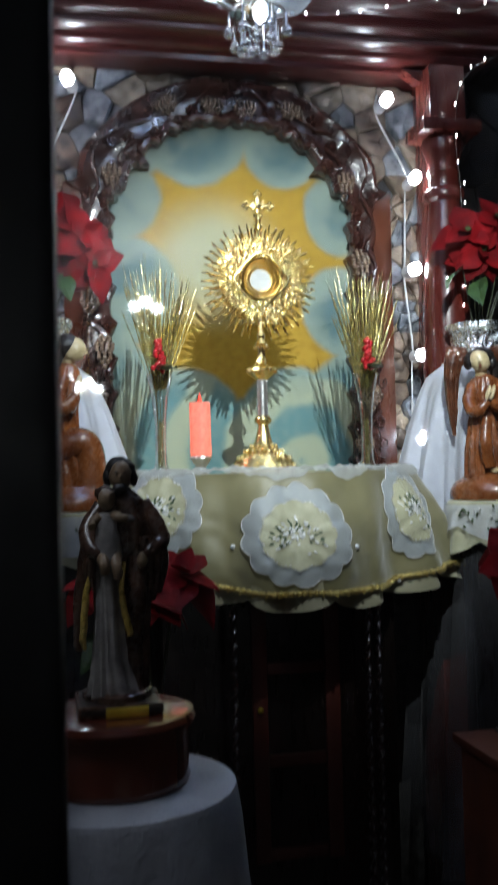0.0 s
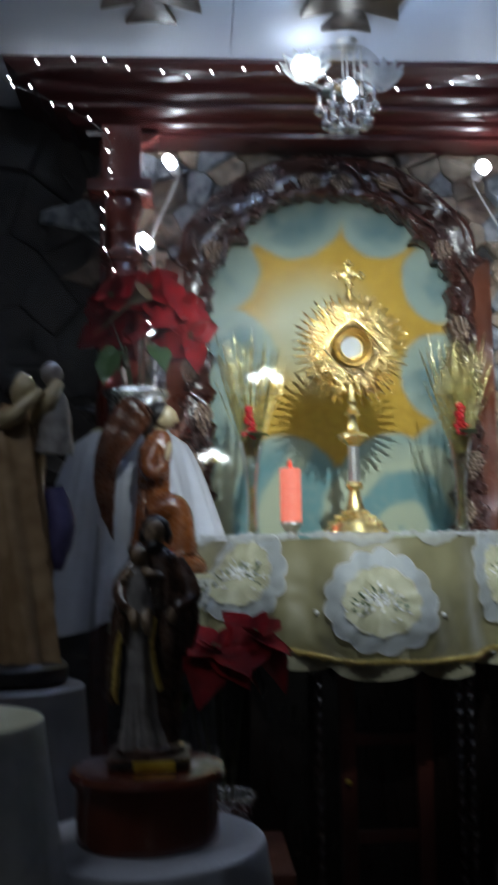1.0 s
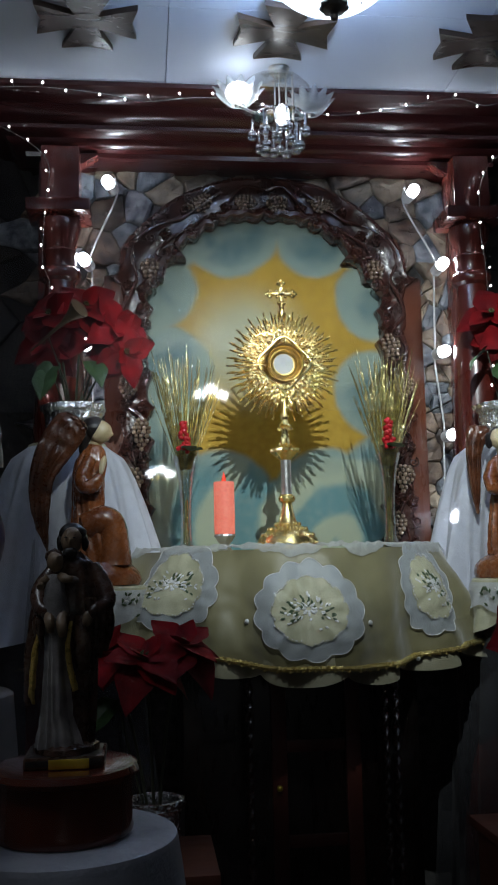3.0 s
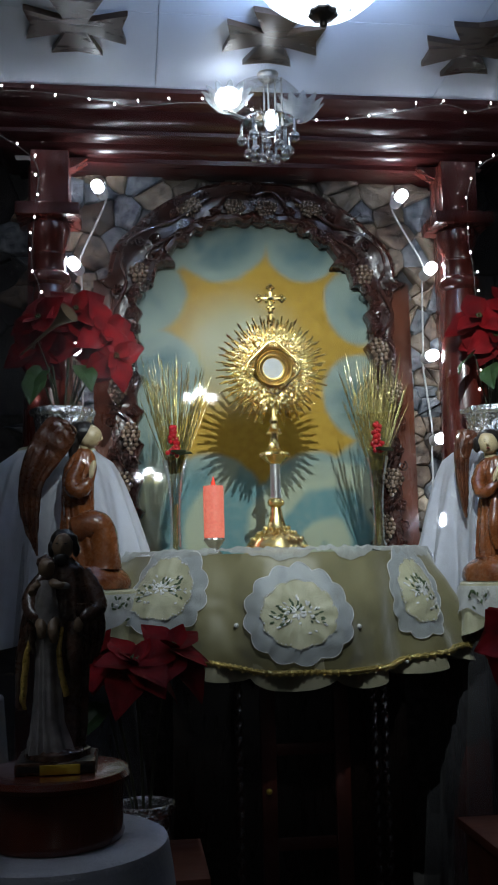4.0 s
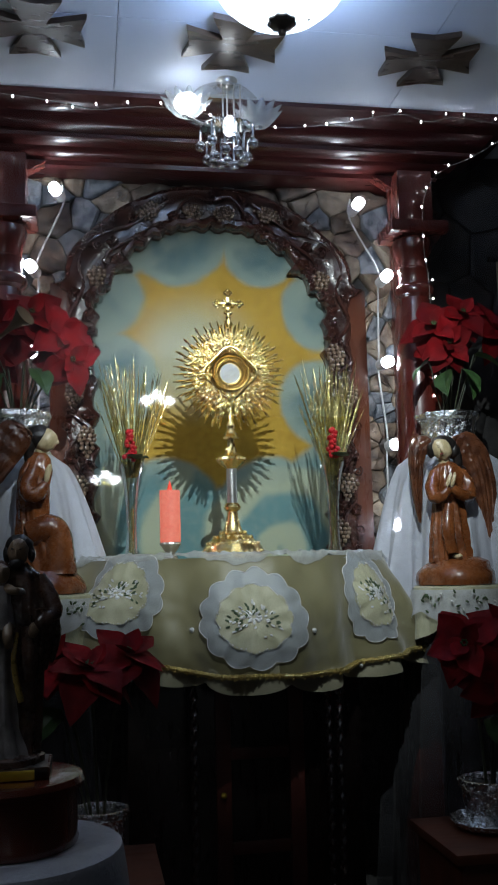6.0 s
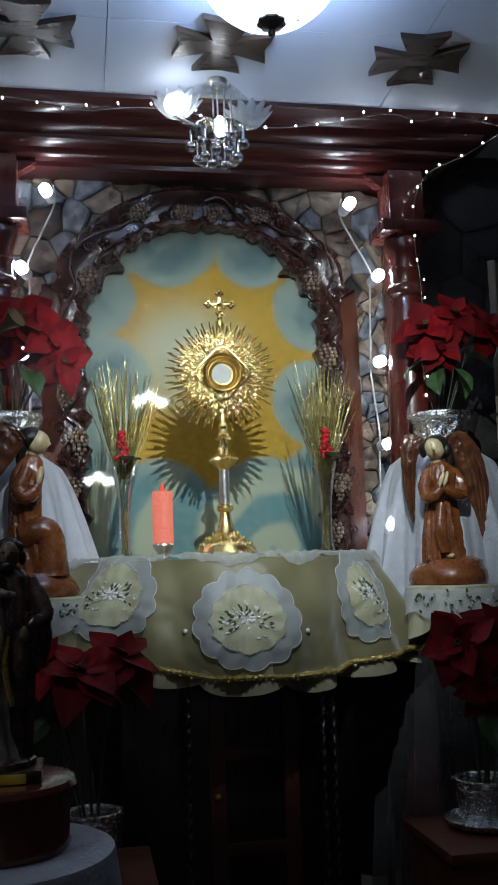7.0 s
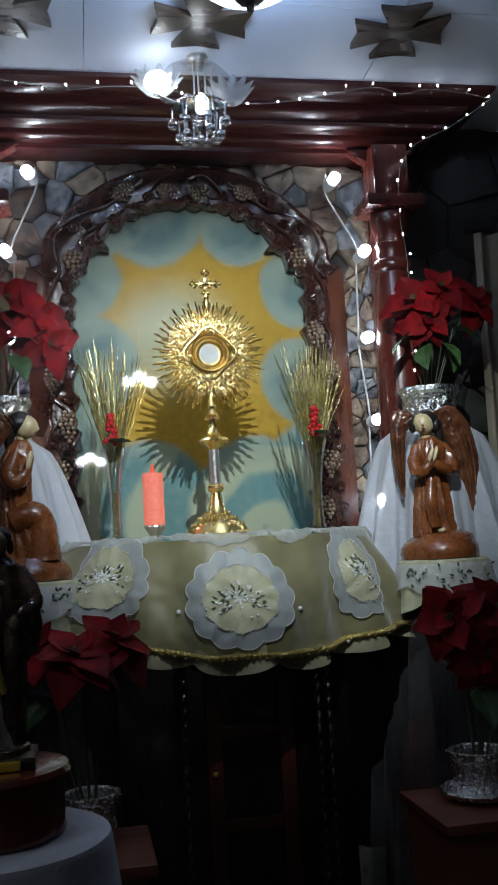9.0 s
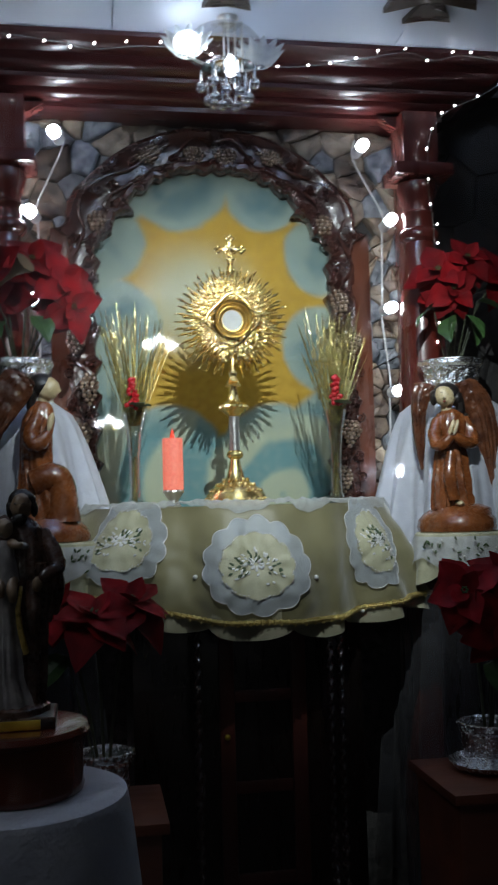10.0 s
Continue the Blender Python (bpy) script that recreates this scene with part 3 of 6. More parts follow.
def carved_frame():
    rng = random.Random(11)
    frame_ob = thing("altarpiece_frame", "dark carved wooden arch frame with vines and grape clusters", "picture frame")
    mirror = lambda o: [(-x, z) for x, z in reversed(o)][:-1] + o
    inner, outer = mirror(INNER), mirror(OUTER)
    part("panel", strip(bmesh.new(), inner, outer, -0.045, 0.002), M["board"], frame_ob, "brown varnished arch board", False)
    # raised carved ground along the inner edge, with a swelling rim over the arch
    band, rings = bmesh.new(), []
    for k in range(len(inner)):
        (xi, zi), (xo, zo) = inner[k], outer[k]
        arch = zi > 2.0
        f = 1.0 if arch else 0.62
        w = [(0.0, -0.0452), (0.0, -0.062), (0.06, -0.070), (0.16, -0.068), (0.24, -0.056), (0.45, -0.054), (0.62, -0.058), (0.74, -0.066), (0.86, -0.070), (0.96, -0.062), (1.0, -0.0452)] if arch else \
            [(0.0, -0.0452), (0.0, -0.060), (0.08, -0.068), (0.22, -0.062), (0.34, -0.055), (0.5, -0.054), (0.66, -0.055), (0.8, -0.056), (0.9, -0.056), (0.96, -0.053), (1.0, -0.0452)]
        rings.append([(xi + (xo - xi) * f * u, y + 0.004 * noise.noise(Vector((xi * 30, u * 6, zi * 30))), zi + (zo - zi) * f * u) for u, y in w])
    ring_surface(band, rings, False)
    part("carved_band", band, M["carved"], frame_ob, "dark carved band with a cusped inner edge")
    for s in (-1, 1):
        # the long vine along the inside of the rim, and a lower one that winds between the clusters
        pts = [(0.115, 2.285), (0.17, 2.243), (0.215, 2.213), (0.262, 2.200), (0.305, 2.178), (0.343, 2.140), (0.352, 2.095), (0.338, 2.050), (0.352, 2.005), (0.372, 1.955), (0.345, 1.915)]
        pts += [(0.352 + 0.022 * math.cos(2.35 * i), 1.86 - 0.047 * i) for i in range(12)]
        path = smooth_path([(s * (x + rng.uniform(-0.004, 0.004)), -0.064 - 0.004 * math.sin(i * 1.7), z) for i, (x, z) in enumerate(pts)], 7)
        part("vine", tube(bmesh.new(), path, [0.0050 + 0.0014 * math.sin(i * 0.5) for i in range(len(path))], 8), M["carved"], frame_ob)
        pts = [(0.005, 2.290), (0.05, 2.30), (0.09, 2.262), (0.105, 2.225), (0.15, 2.215), (0.185, 2.195), (0.225, 2.17), (0.262, 2.145), (0.285, 2.115), (0.262, 2.105)]
        path = smooth_path([(s * x, -0.066 - 0.004 * math.sin(i * 2.1), z) for i, (x, z) in enumerate(pts)], 7)
        part("vine", tube(bmesh.new(), path, [0.0042 + 0.0012 * math.sin(i * 0.7) for i in range(len(path))], 7), M["carved"], frame_ob)
        # lobed leaves that overlap the inner edge, with cleft tips
        for (x, z, rad) in [(0.100, 2.245, 0.020), (0.135, 2.212, 0.022), (0.185, 2.182, 0.025), (0.212, 2.235, 0.018), (0.248, 2.118, 0.026), (0.262, 2.17, 0.020), (0.318, 2.018, 0.024), (0.362, 2.03, 0.018), (0.322, 1.965, 0.024), (0.318, 1.925, 0.020),
                            (0.335, 1.80, 0.020), (0.372, 1.715, 0.021), (0.325, 1.705, 0.022), (0.372, 1.60, 0.020), (0.325, 1.575, 0.022), (0.372, 1.455, 0.020), (0.325, 1.455, 0.022), (0.372, 1.35, 0.02)]:
            part("carved_leaf", carved_leaf(s * x, -0.066, z, rad, rng.uniform(0, 6.3), rng), M["carved"], frame_ob)
        for k, (x, z) in enumerate([(0.292, 2.033), (0.300, 2.155), (0.200, 2.262), (0.345, 1.905), (0.325, 1.815), (0.380, 1.675), (0.345, 1.585), (0.378, 1.555), (0.345, 1.463), (0.380, 1.40), (0.342, 1.345)]):
            a0 = rng.uniform(0, 6)
            spiral = [(s * (x + (0.002 + 0.0009 * i) * math.cos(a0 + i * 0.7)), -0.073, z + (0.002 + 0.0009 * i) * math.sin(a0 + i * 0.7)) for i in range(15)]
            part("tendril", tube(bmesh.new(), spiral, 0.0024, 6), M["carved"], frame_ob)
    # clusters: wide ones lie along the arch, hanging ones down the sides
    spots = [(-0.169, 2.254, 0.040, 0.022, 24), (-0.050, 2.256, 0.034, 0.023, -6), (0.035, 2.254, 0.034, 0.023, 6), (0.153, 2.255, 0.040, 0.021, -20),
             (-0.304, 2.070, 0.030, 0.032, 0), (0.297, 2.072, 0.029, 0.031, 0)]
    for s in (-1, 1):
        spots += [(s * 0.332, 1.866, 0.030, 0.037, 8), (s * 0.362, 1.760, 0.031, 0.034, -10), (s * 0.330, 1.640, 0.028, 0.040, 0), (s * 0.352, 1.519, 0.032, 0.033, -6 * s), (s * 0.330, 1.396, 0.027, 0.036, 0)]
    for x, z, rx, rz, tilt in spots:
        part("grape_cluster", grapes(x, -0.066, z, rx, rz, radians(tilt), rng), M["grape"], frame_ob)


def carved_leaf(x, y, z, rad, turn, rng):
    bm = bmesh.new()
    n = 15
    vs = []
    for i in range(n):
        a = 2 * math.pi * i / n + turn
        r = rad * (0.62 + 0.38 * abs(math.cos(2.5 * (a - turn)))) * rng.uniform(0.9, 1.05)
        vs.append((bm.verts.new((x + r * math.cos(a), y + 0.010, z + r * math.sin(a))), bm.verts.new((x + 0.6 * r * math.cos(a), y - 0.008 - 0.004 * math.cos(5 * a), z + 0.6 * r * math.sin(a)))))
    c = bm.verts.new((x, y - 0.003, z))
    for i in range(n):
        (a0, b0), (a1, b1) = vs[i], vs[(i + 1) % n]
        bm.faces.new((a0, a1, b1, b0))
        bm.faces.new((b0, b1, c))
    bmesh.ops.recalc_face_normals(bm, faces=bm.faces)
    return bm


def grapes(x, y, z, rx, rz, tilt, rng):
    """A domed cluster that fills an oval, narrower at its lower end."""
    bm = bmesh.new()
    r = 0.0052 if rx > rz else 0.0066
    rows = int(2 * rz / (1.62 * r)) + 1
    for j in range(rows):
        v = rz - r - j * 1.62 * r
        k = v / rz
        half = rx * math.sqrt(max(1 - k * k, 0.03)) * (1.0 if k > -0.1 else 0.82)
        n = max(int(2 * half / (1.9 * r)), 1)
        for i in range(n):
            u = (i - (n - 1) / 2) * 1.92 * r
            px, pz = u * math.cos(tilt) - v * math.sin(tilt), u * math.sin(tilt) + v * math.cos(tilt)
            dome = max(1 - (u / rx) ** 2 - k * k, 0)
            ball(bm, (x + px + rng.uniform(-1, 1) * 0.0009, y + 0.004 - 0.011 * dome + rng.uniform(-1, 1) * 0.0014, z + pz + rng.uniform(-1, 1) * 0.0007), r * rng.uniform(0.86, 1.08), 2)
    return bm


def painting():
    inner = [(-x, z) for x, z in reversed(INNER)][:-1] + INNER
    outline = list(reversed([(x * 1.02, z) for x, z in inner]))
    ob = part("altar_painting", slab(bmesh.new(), outline, -0.022, -0.004), M["painting"], None, smooth_faces=False)
    tagged(ob, "arched painting of a golden star in a blue-green clouded sky", "painting")


def column(x, label):
    col = thing("altar_column", label, "column", "columns beside the altarpiece")
    y = -0.155
    prof = [(0.058, 1.15), (0.058, 1.30), (0.044, 1.33), (0.066, 1.36), (0.064, 1.60), (0.058, 1.80), (0.046, 1.93), (0.038, 2.003), (0.050, 2.010), (0.054, 2.022), (0.050, 2.034), (0.041, 2.040), (0.039, 2.070), (0.043, 2.076), (0.043, 2.082),
            (0.039, 2.086), (0.041, 2.105), (0.047, 2.122), (0.053, 2.142), (0.052, 2.160), (0.044, 2.168)]
    part("shaft", lathe(bmesh.new(), prof, (x, y, 0), 36), M["mahogany"], col, "turned and varnished shaft")
    part("base", boxed(x - 0.07, x + 0.07, y - 0.07, y + 0.07, 0.0, 1.15, 0.004), M["mahogany"], col)
    part("capital", boxed(x - 0.078, x + 0.078, y - 0.070, y + 0.059, 2.168, 2.20, 0.005), M["mahogany"], col)
    part("impost", boxed(x - 0.045, x + 0.050, y - 0.035, y + 0.059, 2.20, 2.348, 0.004), M["mahogany"], col)
    part("pilaster", boxed(x - (0.022 if x > 0 else 0.06), x + (0.06 if x > 0 else 0.022), -0.095, 0.002, 0.0, 2.348, 0.003), M["mahogany"], col)
    bm = bmesh.new()
    d = -1 if x > 0 else 1
    x0 = x + d * 0.045
    tri = [(x0, 2.318), (x0 + d * 0.05, 2.349), (x0, 2.349)]
    slab(bm, tri if d < 0 else tri, -0.14, -0.10)
    bmesh.ops.recalc_face_normals(bm, faces=bm.faces)
    part("bracket", bm, M["mahogany"], col, smooth_faces=False)


def beam():
    """Stepped crown beam that carries round at both ends to the wall."""
    prof = [(-0.095, 2.349), (-0.125, 2.346), (-0.128, 2.357), (-0.150, 2.359), (-0.165, 2.369), (-0.170, 2.377), (-0.196, 2.379), (-0.206, 2.386), (-0.206, 2.396), (-0.222, 2.404), (-0.240, 2.420),
            (-0.246, 2.430), (-0.272, 2.433), (-0.285, 2.443), (-0.300, 2.451), (-0.302, 2.461)]
    prof = [(y, z) for y, z in prof]
    hx = 0.49
    rings = []
    for y, z in prof:
        o = -y
        rings.append([(-hx - o, 0.0, z), (-hx - o, y, z), (hx + o, y, z), (hx + o, 0.0, z)])
    bm = bmesh.new()
    ring_surface(bm, rings, False)
    v = [bm.verts.new(p) for p in ((-hx - 0.095, -0.095, 2.349), (hx + 0.095, -0.095, 2.349), (hx + 0.095, 0.0, 2.349), (-hx - 0.095, 0.0, 2.349))]
    bm.faces.new(v)
    bmesh.ops.recalc_face_normals(bm, faces=bm.faces)
    tagged(part("crown_beam", bm, M["beamwood"], None), "stepped dark red mahogany beam under the ceiling", "beam")


def ceiling_cross():
    """Broad-ended cross cut from a board."""
    h, w, n = 0.107, 0.052, 0.024
    arm = [(n, n), (w + 0.004, h), (0.0, h - 0.012), (-w - 0.004, h), (-n, n)]
    outline = []
    for k in range(4):
        c, s = round(math.cos(k * math.pi / 2)), round(math.sin(k * math.pi / 2))
        outline += [(x * c - y * s, x * s + y * c) for x, y in arm[:-1]]
    bm = bmesh.new()
    lo = [bm.verts.new((x, y, -0.013)) for x, y in outline]
    hi = [bm.verts.new((x, y, 0.0005)) for x, y in outline]
    c0 = bm.verts.new((0, 0, -0.013))
    k = len(lo)
    for i in range(k):
        j = (i + 1) % k
        bm.faces.new((c0, lo[j], lo[i]))
        bm.faces.new((lo[i], lo[j], hi[j], hi[i]))
    bmesh.ops.recalc_face_normals(bm, faces=bm.faces)
    return bm


def crosses():
    ob = part("ceiling_cross", ceiling_cross(), M["crosswood"], None, smooth_faces=False)
    ob.matrix_basis = pose(-0.438, -0.572, CEIL, 0, 0, 2)
    tagged(ob, "brown wooden broad-ended cross fixed flat to the white ceiling", "cross", "crosses on the ceiling")
    copy_thing(ob, pose(-0.012, -0.556, CEIL, 0, 0, 0))
    copy_thing(ob, pose(0.444, -0.546, CEIL, 0, 0, -10))
    copy_thing(ob, pose(-0.885, -0.57, CEIL, 0, 0, 3))


def bowl_lamp():
    la = thing("bowl_lamp", "lit white alabaster bowl lamp with dark finial under the ceiling", "ceiling lamp")
    at = (BOWL[0], BOWL[1], 2.3145)
    prof = [(0.0, 0.0), (0.029, 0.0019), (0.057, 0.0095), (0.081, 0.0218), (0.100, 0.038), (0.113, 0.0513), (0.121, 0.0640), (0.118, 0.0640), (0.110, 0.0525), (0.097, 0.040), (0.078, 0.025), (0.055, 0.013), (0.0, 0.004)]
    part("bowl", lathe(bmesh.new(), prof, at, 48, cap=False), M["bowl"], la, "glowing white bowl")
    part("finial", lathe(bmesh.new(), [(0.0, -0.0285), (0.0057, -0.0266), (0.0076, -0.0219), (0.0048, -0.0171), (0.0086, -0.0133), (0.0228, -0.0086), (0.0266, -0.0029), (0.0247, 0.0028), (0.0, 0.0035)], at, 18,
         wobble=lambda a, z: 0.07 * math.cos(9 * a)), M["iron"], la, "dark bronze finial")
    part("rod", tube(bmesh.new(), [(at[0] + 0.05, at[1], 2.322), (at[0] + 0.05, at[1], CEIL)], 0.004, 8), M["iron"], la)
    part("ceiling_plate", lathe(bmesh.new(), [(0.07, CEIL - 0.012), (0.075, CEIL - 0.006), (0.075, CEIL)], (at[0], at[1], 0), 32), M["iron"], la)


def chandelier():
    ch = thing("chandelier", "small chandelier with lit flower-shaped glass and hanging crystal balls", "chandelier")
    cx, cy = 0.0, -0.385
    part("canopy", lathe(bmesh.new(), [(0.0, 2.440), (0.012, 2.442), (0.022, 2.452), (0.026, CEIL)], (cx, cy, 0), 24), M["silver"], ch)
    part("glass_dome", lathe(bmesh.new(), [(0.014, 2.440), (0.04, 2.436), (0.068, 2.424), (0.086, 2.404), (0.092, 2.380)], (cx - 0.012, cy, 0), 40, cap=False), M["vase_glass"], ch, "thin clear glass dome")
    part("stem", lathe(bmesh.new(), [(0.0022, 2.33), (0.0022, 2.445)], (cx, cy, 0), 10), M["silver"], ch)
    for dx in (-0.012, 0.014, 0.03):
        part("hanging_rod", lathe(bmesh.new(), [(0.0022, 2.33), (0.0022, 2.45)], (cx + dx, cy - 0.012, 0), 8), M["silver"], ch)
    part("crystal_tray", lathe(bmesh.new(), [(0.062, 2.335), (0.066, 2.338), (0.064, 2.342), (0.02, 2.338), (0.0, 2.337)], (cx, cy, 0), 28, cap=False), M["crystal"], ch)

    def flower(px, py, pz, lit):
        part("arm", tube(bmesh.new(), smooth_path([(cx, cy, 2.36), ((cx + px) / 2, (cy + py) / 2, 2.345), (px, py, pz - 0.03)], 6), 0.0035, 7), M["silver"], ch)
        bm = bmesh.new()
        rings = []
        for k in range(9):
            u = k / 8
            r = 0.012 + 0.042 * u ** 0.8
            z = pz - 0.030 + 0.040 * u ** 1.6
            rings.append([(px + r * (1 + 0.16 * u * u * math.cos(12 * a)) * math.cos(a), py + r * (1 + 0.16 * u * u * math.cos(12 * a)) * math.sin(a), z + 0.006 * u * u * math.cos(12 * a)) for a in [2 * math.pi * i / 72 for i in range(72)]])
        ring_surface(bm, rings)
        part("flower_shade", bm, M["shade_glass"], ch, "fluted clear glass flower shade")
        if lit:
            part("light_bulb", ball(bmesh.new(), (px, py, pz + 0.002), (0.031, 0.031, 0.024), 3), M["flower_lit"], ch, "lit bulb")
    flower(-0.098, -0.40, 2.390, True)
    flower(0.078, -0.36, 2.392, False)
    part("light_bulb", ball(bmesh.new(), (0.004, -0.392, 2.345), (0.018, 0.018, 0.026), 3), M["flower_lit"], ch, "lit bulb")
    rng = random.Random(3)
    for k in range(15):
        a = 2 * math.pi * k / 15 + 0.2
        r = 0.066 if k % 2 else 0.038
        px, py = cx + r * math.cos(a), cy + r * math.sin(a)
        z0 = 2.335
        z1 = 2.302 - (0.022 if k % 2 == 0 else 0) + rng.uniform(-0.006, 0.006)
        rod = part("crystal_rod", tube(bmesh.new(), [(px, py, z0), (px, py, z1)], 0.0028, 6), M["crystal"], ch)
        part("crystal_ball", ball(bmesh.new(), (px, py, z1 - 0.011), 0.0128, 3), M["crystal"], rod)


# ---- altar ----
def altar_cabinet():
    ca = thing("altar_cabinet", "dark wood altar cabinet, shade in its colour, with twisted columns and red-framed door", "cabinet")
    part("body", boxed(-0.25, 0.25, -0.46, -0.06, 0.0, 1.30, 0.006), M["shaded_wood"], ca)
    bm = bmesh.new()
    n = 40
    lo, hi = [], []
    ol = [(0.365 * math.cos(a), -0.20 - 0.39 * max(math.sin(a), 0)) for a in [math.pi * i / n for i in range(n + 1)]]
    ol = [(0.365, -0.05)] + ol + [(-0.365, -0.05)]
    lo = [bm.verts.new((x, y, 1.30)) for x, y in ol]
    hi = [bm.verts.new((x, y, TOP - 0.006)) for x, y in ol]
    bm.faces.new(hi), bm.faces.new(list(reversed(lo)))
    for i in range(len(ol)):
        j = (i + 1) % len(ol)
        bm.faces.new((lo[i], lo[j], hi[j], hi[i]))
    bmesh.ops.recalc_face_normals(bm, faces=bm.faces)
    part("tabletop", bm, M["shaded_wood"], ca)
    for x0, x1, z0, z1 in ((-0.068, -0.036, 0.53, 1.25), (0.088, 0.120, 0.53, 1.25)):
        part("stile", boxed(x0, x1, -0.476, -0.4602, z0, z1, 0.003), M["redwood"], ca, "red-brown door stile")
    for z in (0.545, 0.735, 0.925, 1.18):
        part("rail", boxed(-0.0355, 0.0875, -0.472, -0.4602, z - 0.012, z + 0.012, 0.002), M["redwood"], ca)
    part("knob", ball(bmesh.new(), (-0.054, -0.484, 0.845), 0.0065, 2), M["brass"], ca, "small brass knob")
    for x in (-0.124, 0.150, 0.172):
        bm = bmesh.new()
        rings = []
        for k in range(300):
            z = 0.45 + 0.66 * k / 299
            rings.append([(x + (0.0068 + 0.0028 * math.cos(2 * a - z * 220)) * math.cos(a), -0.568 + (0.0068 + 0.0028 * math.cos(2 * a - z * 220)) * math.sin(a), z) for a in [2 * math.pi * i / 14 for i in range(14)]])
        ring_surface(bm, rings, True, True, True)
        part("twisted_column", bm, M["black_gloss"], ca, "glossy black twisted column")
    part("step", boxed(-0.38, 0.38, -0.62, -0.47, 0.0, 0.45, 0.006), M["shaded_wood"], ca)
    part("top_moulding", boxed(-0.19, 0.19, -0.525, -0.4602, 1.13, 1.299, 0.006), M["shaded_wood"], ca)


def hem_drop(phi):
    """The cloth hangs lowest in front and is drawn up towards both sides."""
    d = math.degrees(phi) - 90
    k = min(abs(d) / (48.0 if d > 0 else 62.0), 1.0)
    return 0.236 - (0.056 if d > 0 else 0.026) * k * k * (3 - 2 * k) + 0.005 * math.sin(7 * phi)


def drape_point(phi, s, lift=0.0, fold=1.0):
    """The altar cloth: angle round the half-round top, and the way out from the rim (s below 0: on the top; 0 to 1: down the drop)."""
    if s <= 0:
        a, b, z = 0.375 * (1 + s), 0.405 * (1 + s), TOP + lift
    else:
        q = math.sin(min(s, 1.0) * math.pi / 2)
        side = 0.028 * s * abs(math.cos(phi)) ** 2
        a, b = 0.375 + side + 0.062 * s + lift * q + 0.012 * math.sin(math.pi * s), 0.405 + 0.045 * s + lift * q + 0.012 * math.sin(math.pi * s)
        z = TOP + lift * (1 - q) - hem_drop(phi) * s - 0.008 * (1 - math.exp(-(s / 0.12) ** 2)) * (1 - s)
        w = fold * s ** 0.6 * (0.021 * math.sin(9 * phi + 0.8 + 1.5 * math.sin(2.3 * phi)) + 0.003 * math.sin(14 * phi + 2.5 * s) + 0.012 * math.sin(21 * phi + 2.0 + s) + 0.020 * noise.noise(Vector((5 * phi, 2.2 * s, 1.7))) + 0.005 * noise.noise(Vector((17 * phi, 9 * s, 4.1))))
        a, b = a + w, b + w
    return Vector((a * math.cos(phi), -0.20 - b * math.sin(phi), z))


def altar_cloths():
    n = 180
    bm = bmesh.new()
    rings = []
    for k in range(-4, 25):
        s = k / 24 if k > 0 else k / 5
        rings.append([drape_point(radians(-14) + radians(208) * i / n, s) for i in range(n + 1)])
    ring_surface(bm, rings, False)
    cl = thing("altar_cloth", "sage-beige satin cloth with a gold trimmed hem draped over the altar", "altar cloth")
    part("sheet", bm, M["cloth_sage"], cl)
    hem = [drape_point(radians(-14) + radians(208) * i / 400, 1.0, 0.003) for i in range(401)]
    part("gold_trim", tube(bmesh.new(), [p + Vector((0, 0, 0.002)) for p in hem], [0.0052 + 0.0018 * math.sin(i * 2.2) for i in range(401)], 6), M["goldtrim"], cl, "beaded gold hem trim")
    bm = bmesh.new()
    for i in range(0, 400, 3):
        ball(bm, hem[i] + Vector((0, -0.003, -0.0025 + 0.002 * math.sin(i))), 0.0030, 1)
    ob = part("gold_beads", bm, M["goldtrim"], cl)
    ob["kind"] = "stuff"
    # white sparkles on the cloth, set as buttons whose pale colour carries the glint
    for phi, s in ((108, 0.62), (75, 0.62), (126, 1.03), (55, 1.03)):
        part("crystal_button", ball(bmesh.new(), drape_point(radians(phi), s, 0.0015), 0.0052, 2), M["thread_silver"], cl, "small button with its sparkle put into the pale colour")
    # ivory cloth under it with a loose, scalloped hem
    bm = bmesh.new()
    rings = []
    for k in range(0, 13):
        s = k / 12
        ring = []
        for i in range(n + 1):
            phi = radians(-8) + radians(196) * i / n
            drop = hem_drop(phi) + 0.012 + 0.024 * abs(math.sin(phi * 8.3 + 0.6)) ** 0.6
            p = drape_point(phi, 0.05 + 0.95 * s, -0.011)
            w = 0.011 * s * math.sin(23 * phi + 2 * math.sin(3 * phi))
            ring.append(p + Vector((w * math.cos(phi), -w * math.sin(phi), -(drop - hem_drop(phi)) * s)))
        rings.append(ring)
    ring_surface(bm, rings, False)
    tagged(part("under_cloth", bm, M["cloth_ruffle"], None), "ivory under-cloth with a loose scalloped hem on the altar", "altar cloth")
    # white runner folded over the front edge of the top
    bm = bmesh.new()
    rings = []
    for k in range(7):
        s = -0.12 + 0.17 * k / 6
        rings.append([drape_point(radians(8) + radians(164) * i / 160, s + (0.03 * math.sin(i * 0.23 + 1.3 * math.sin(i * 0.09)) + 0.03 * noise.noise(Vector((i * 0.4, 0.2, 1.0)))) * (k == 6), 0.006 + 0.013 * abs(noise.noise(Vector((i * 0.33, k * 1.1, 0.3))))) for i in range(161)])
    ring_surface(bm, rings, False)
    tagged(part("altar_runner", bm, M["organza"], None), "crinkled white organza runner along the altar edge", "altar cloth")


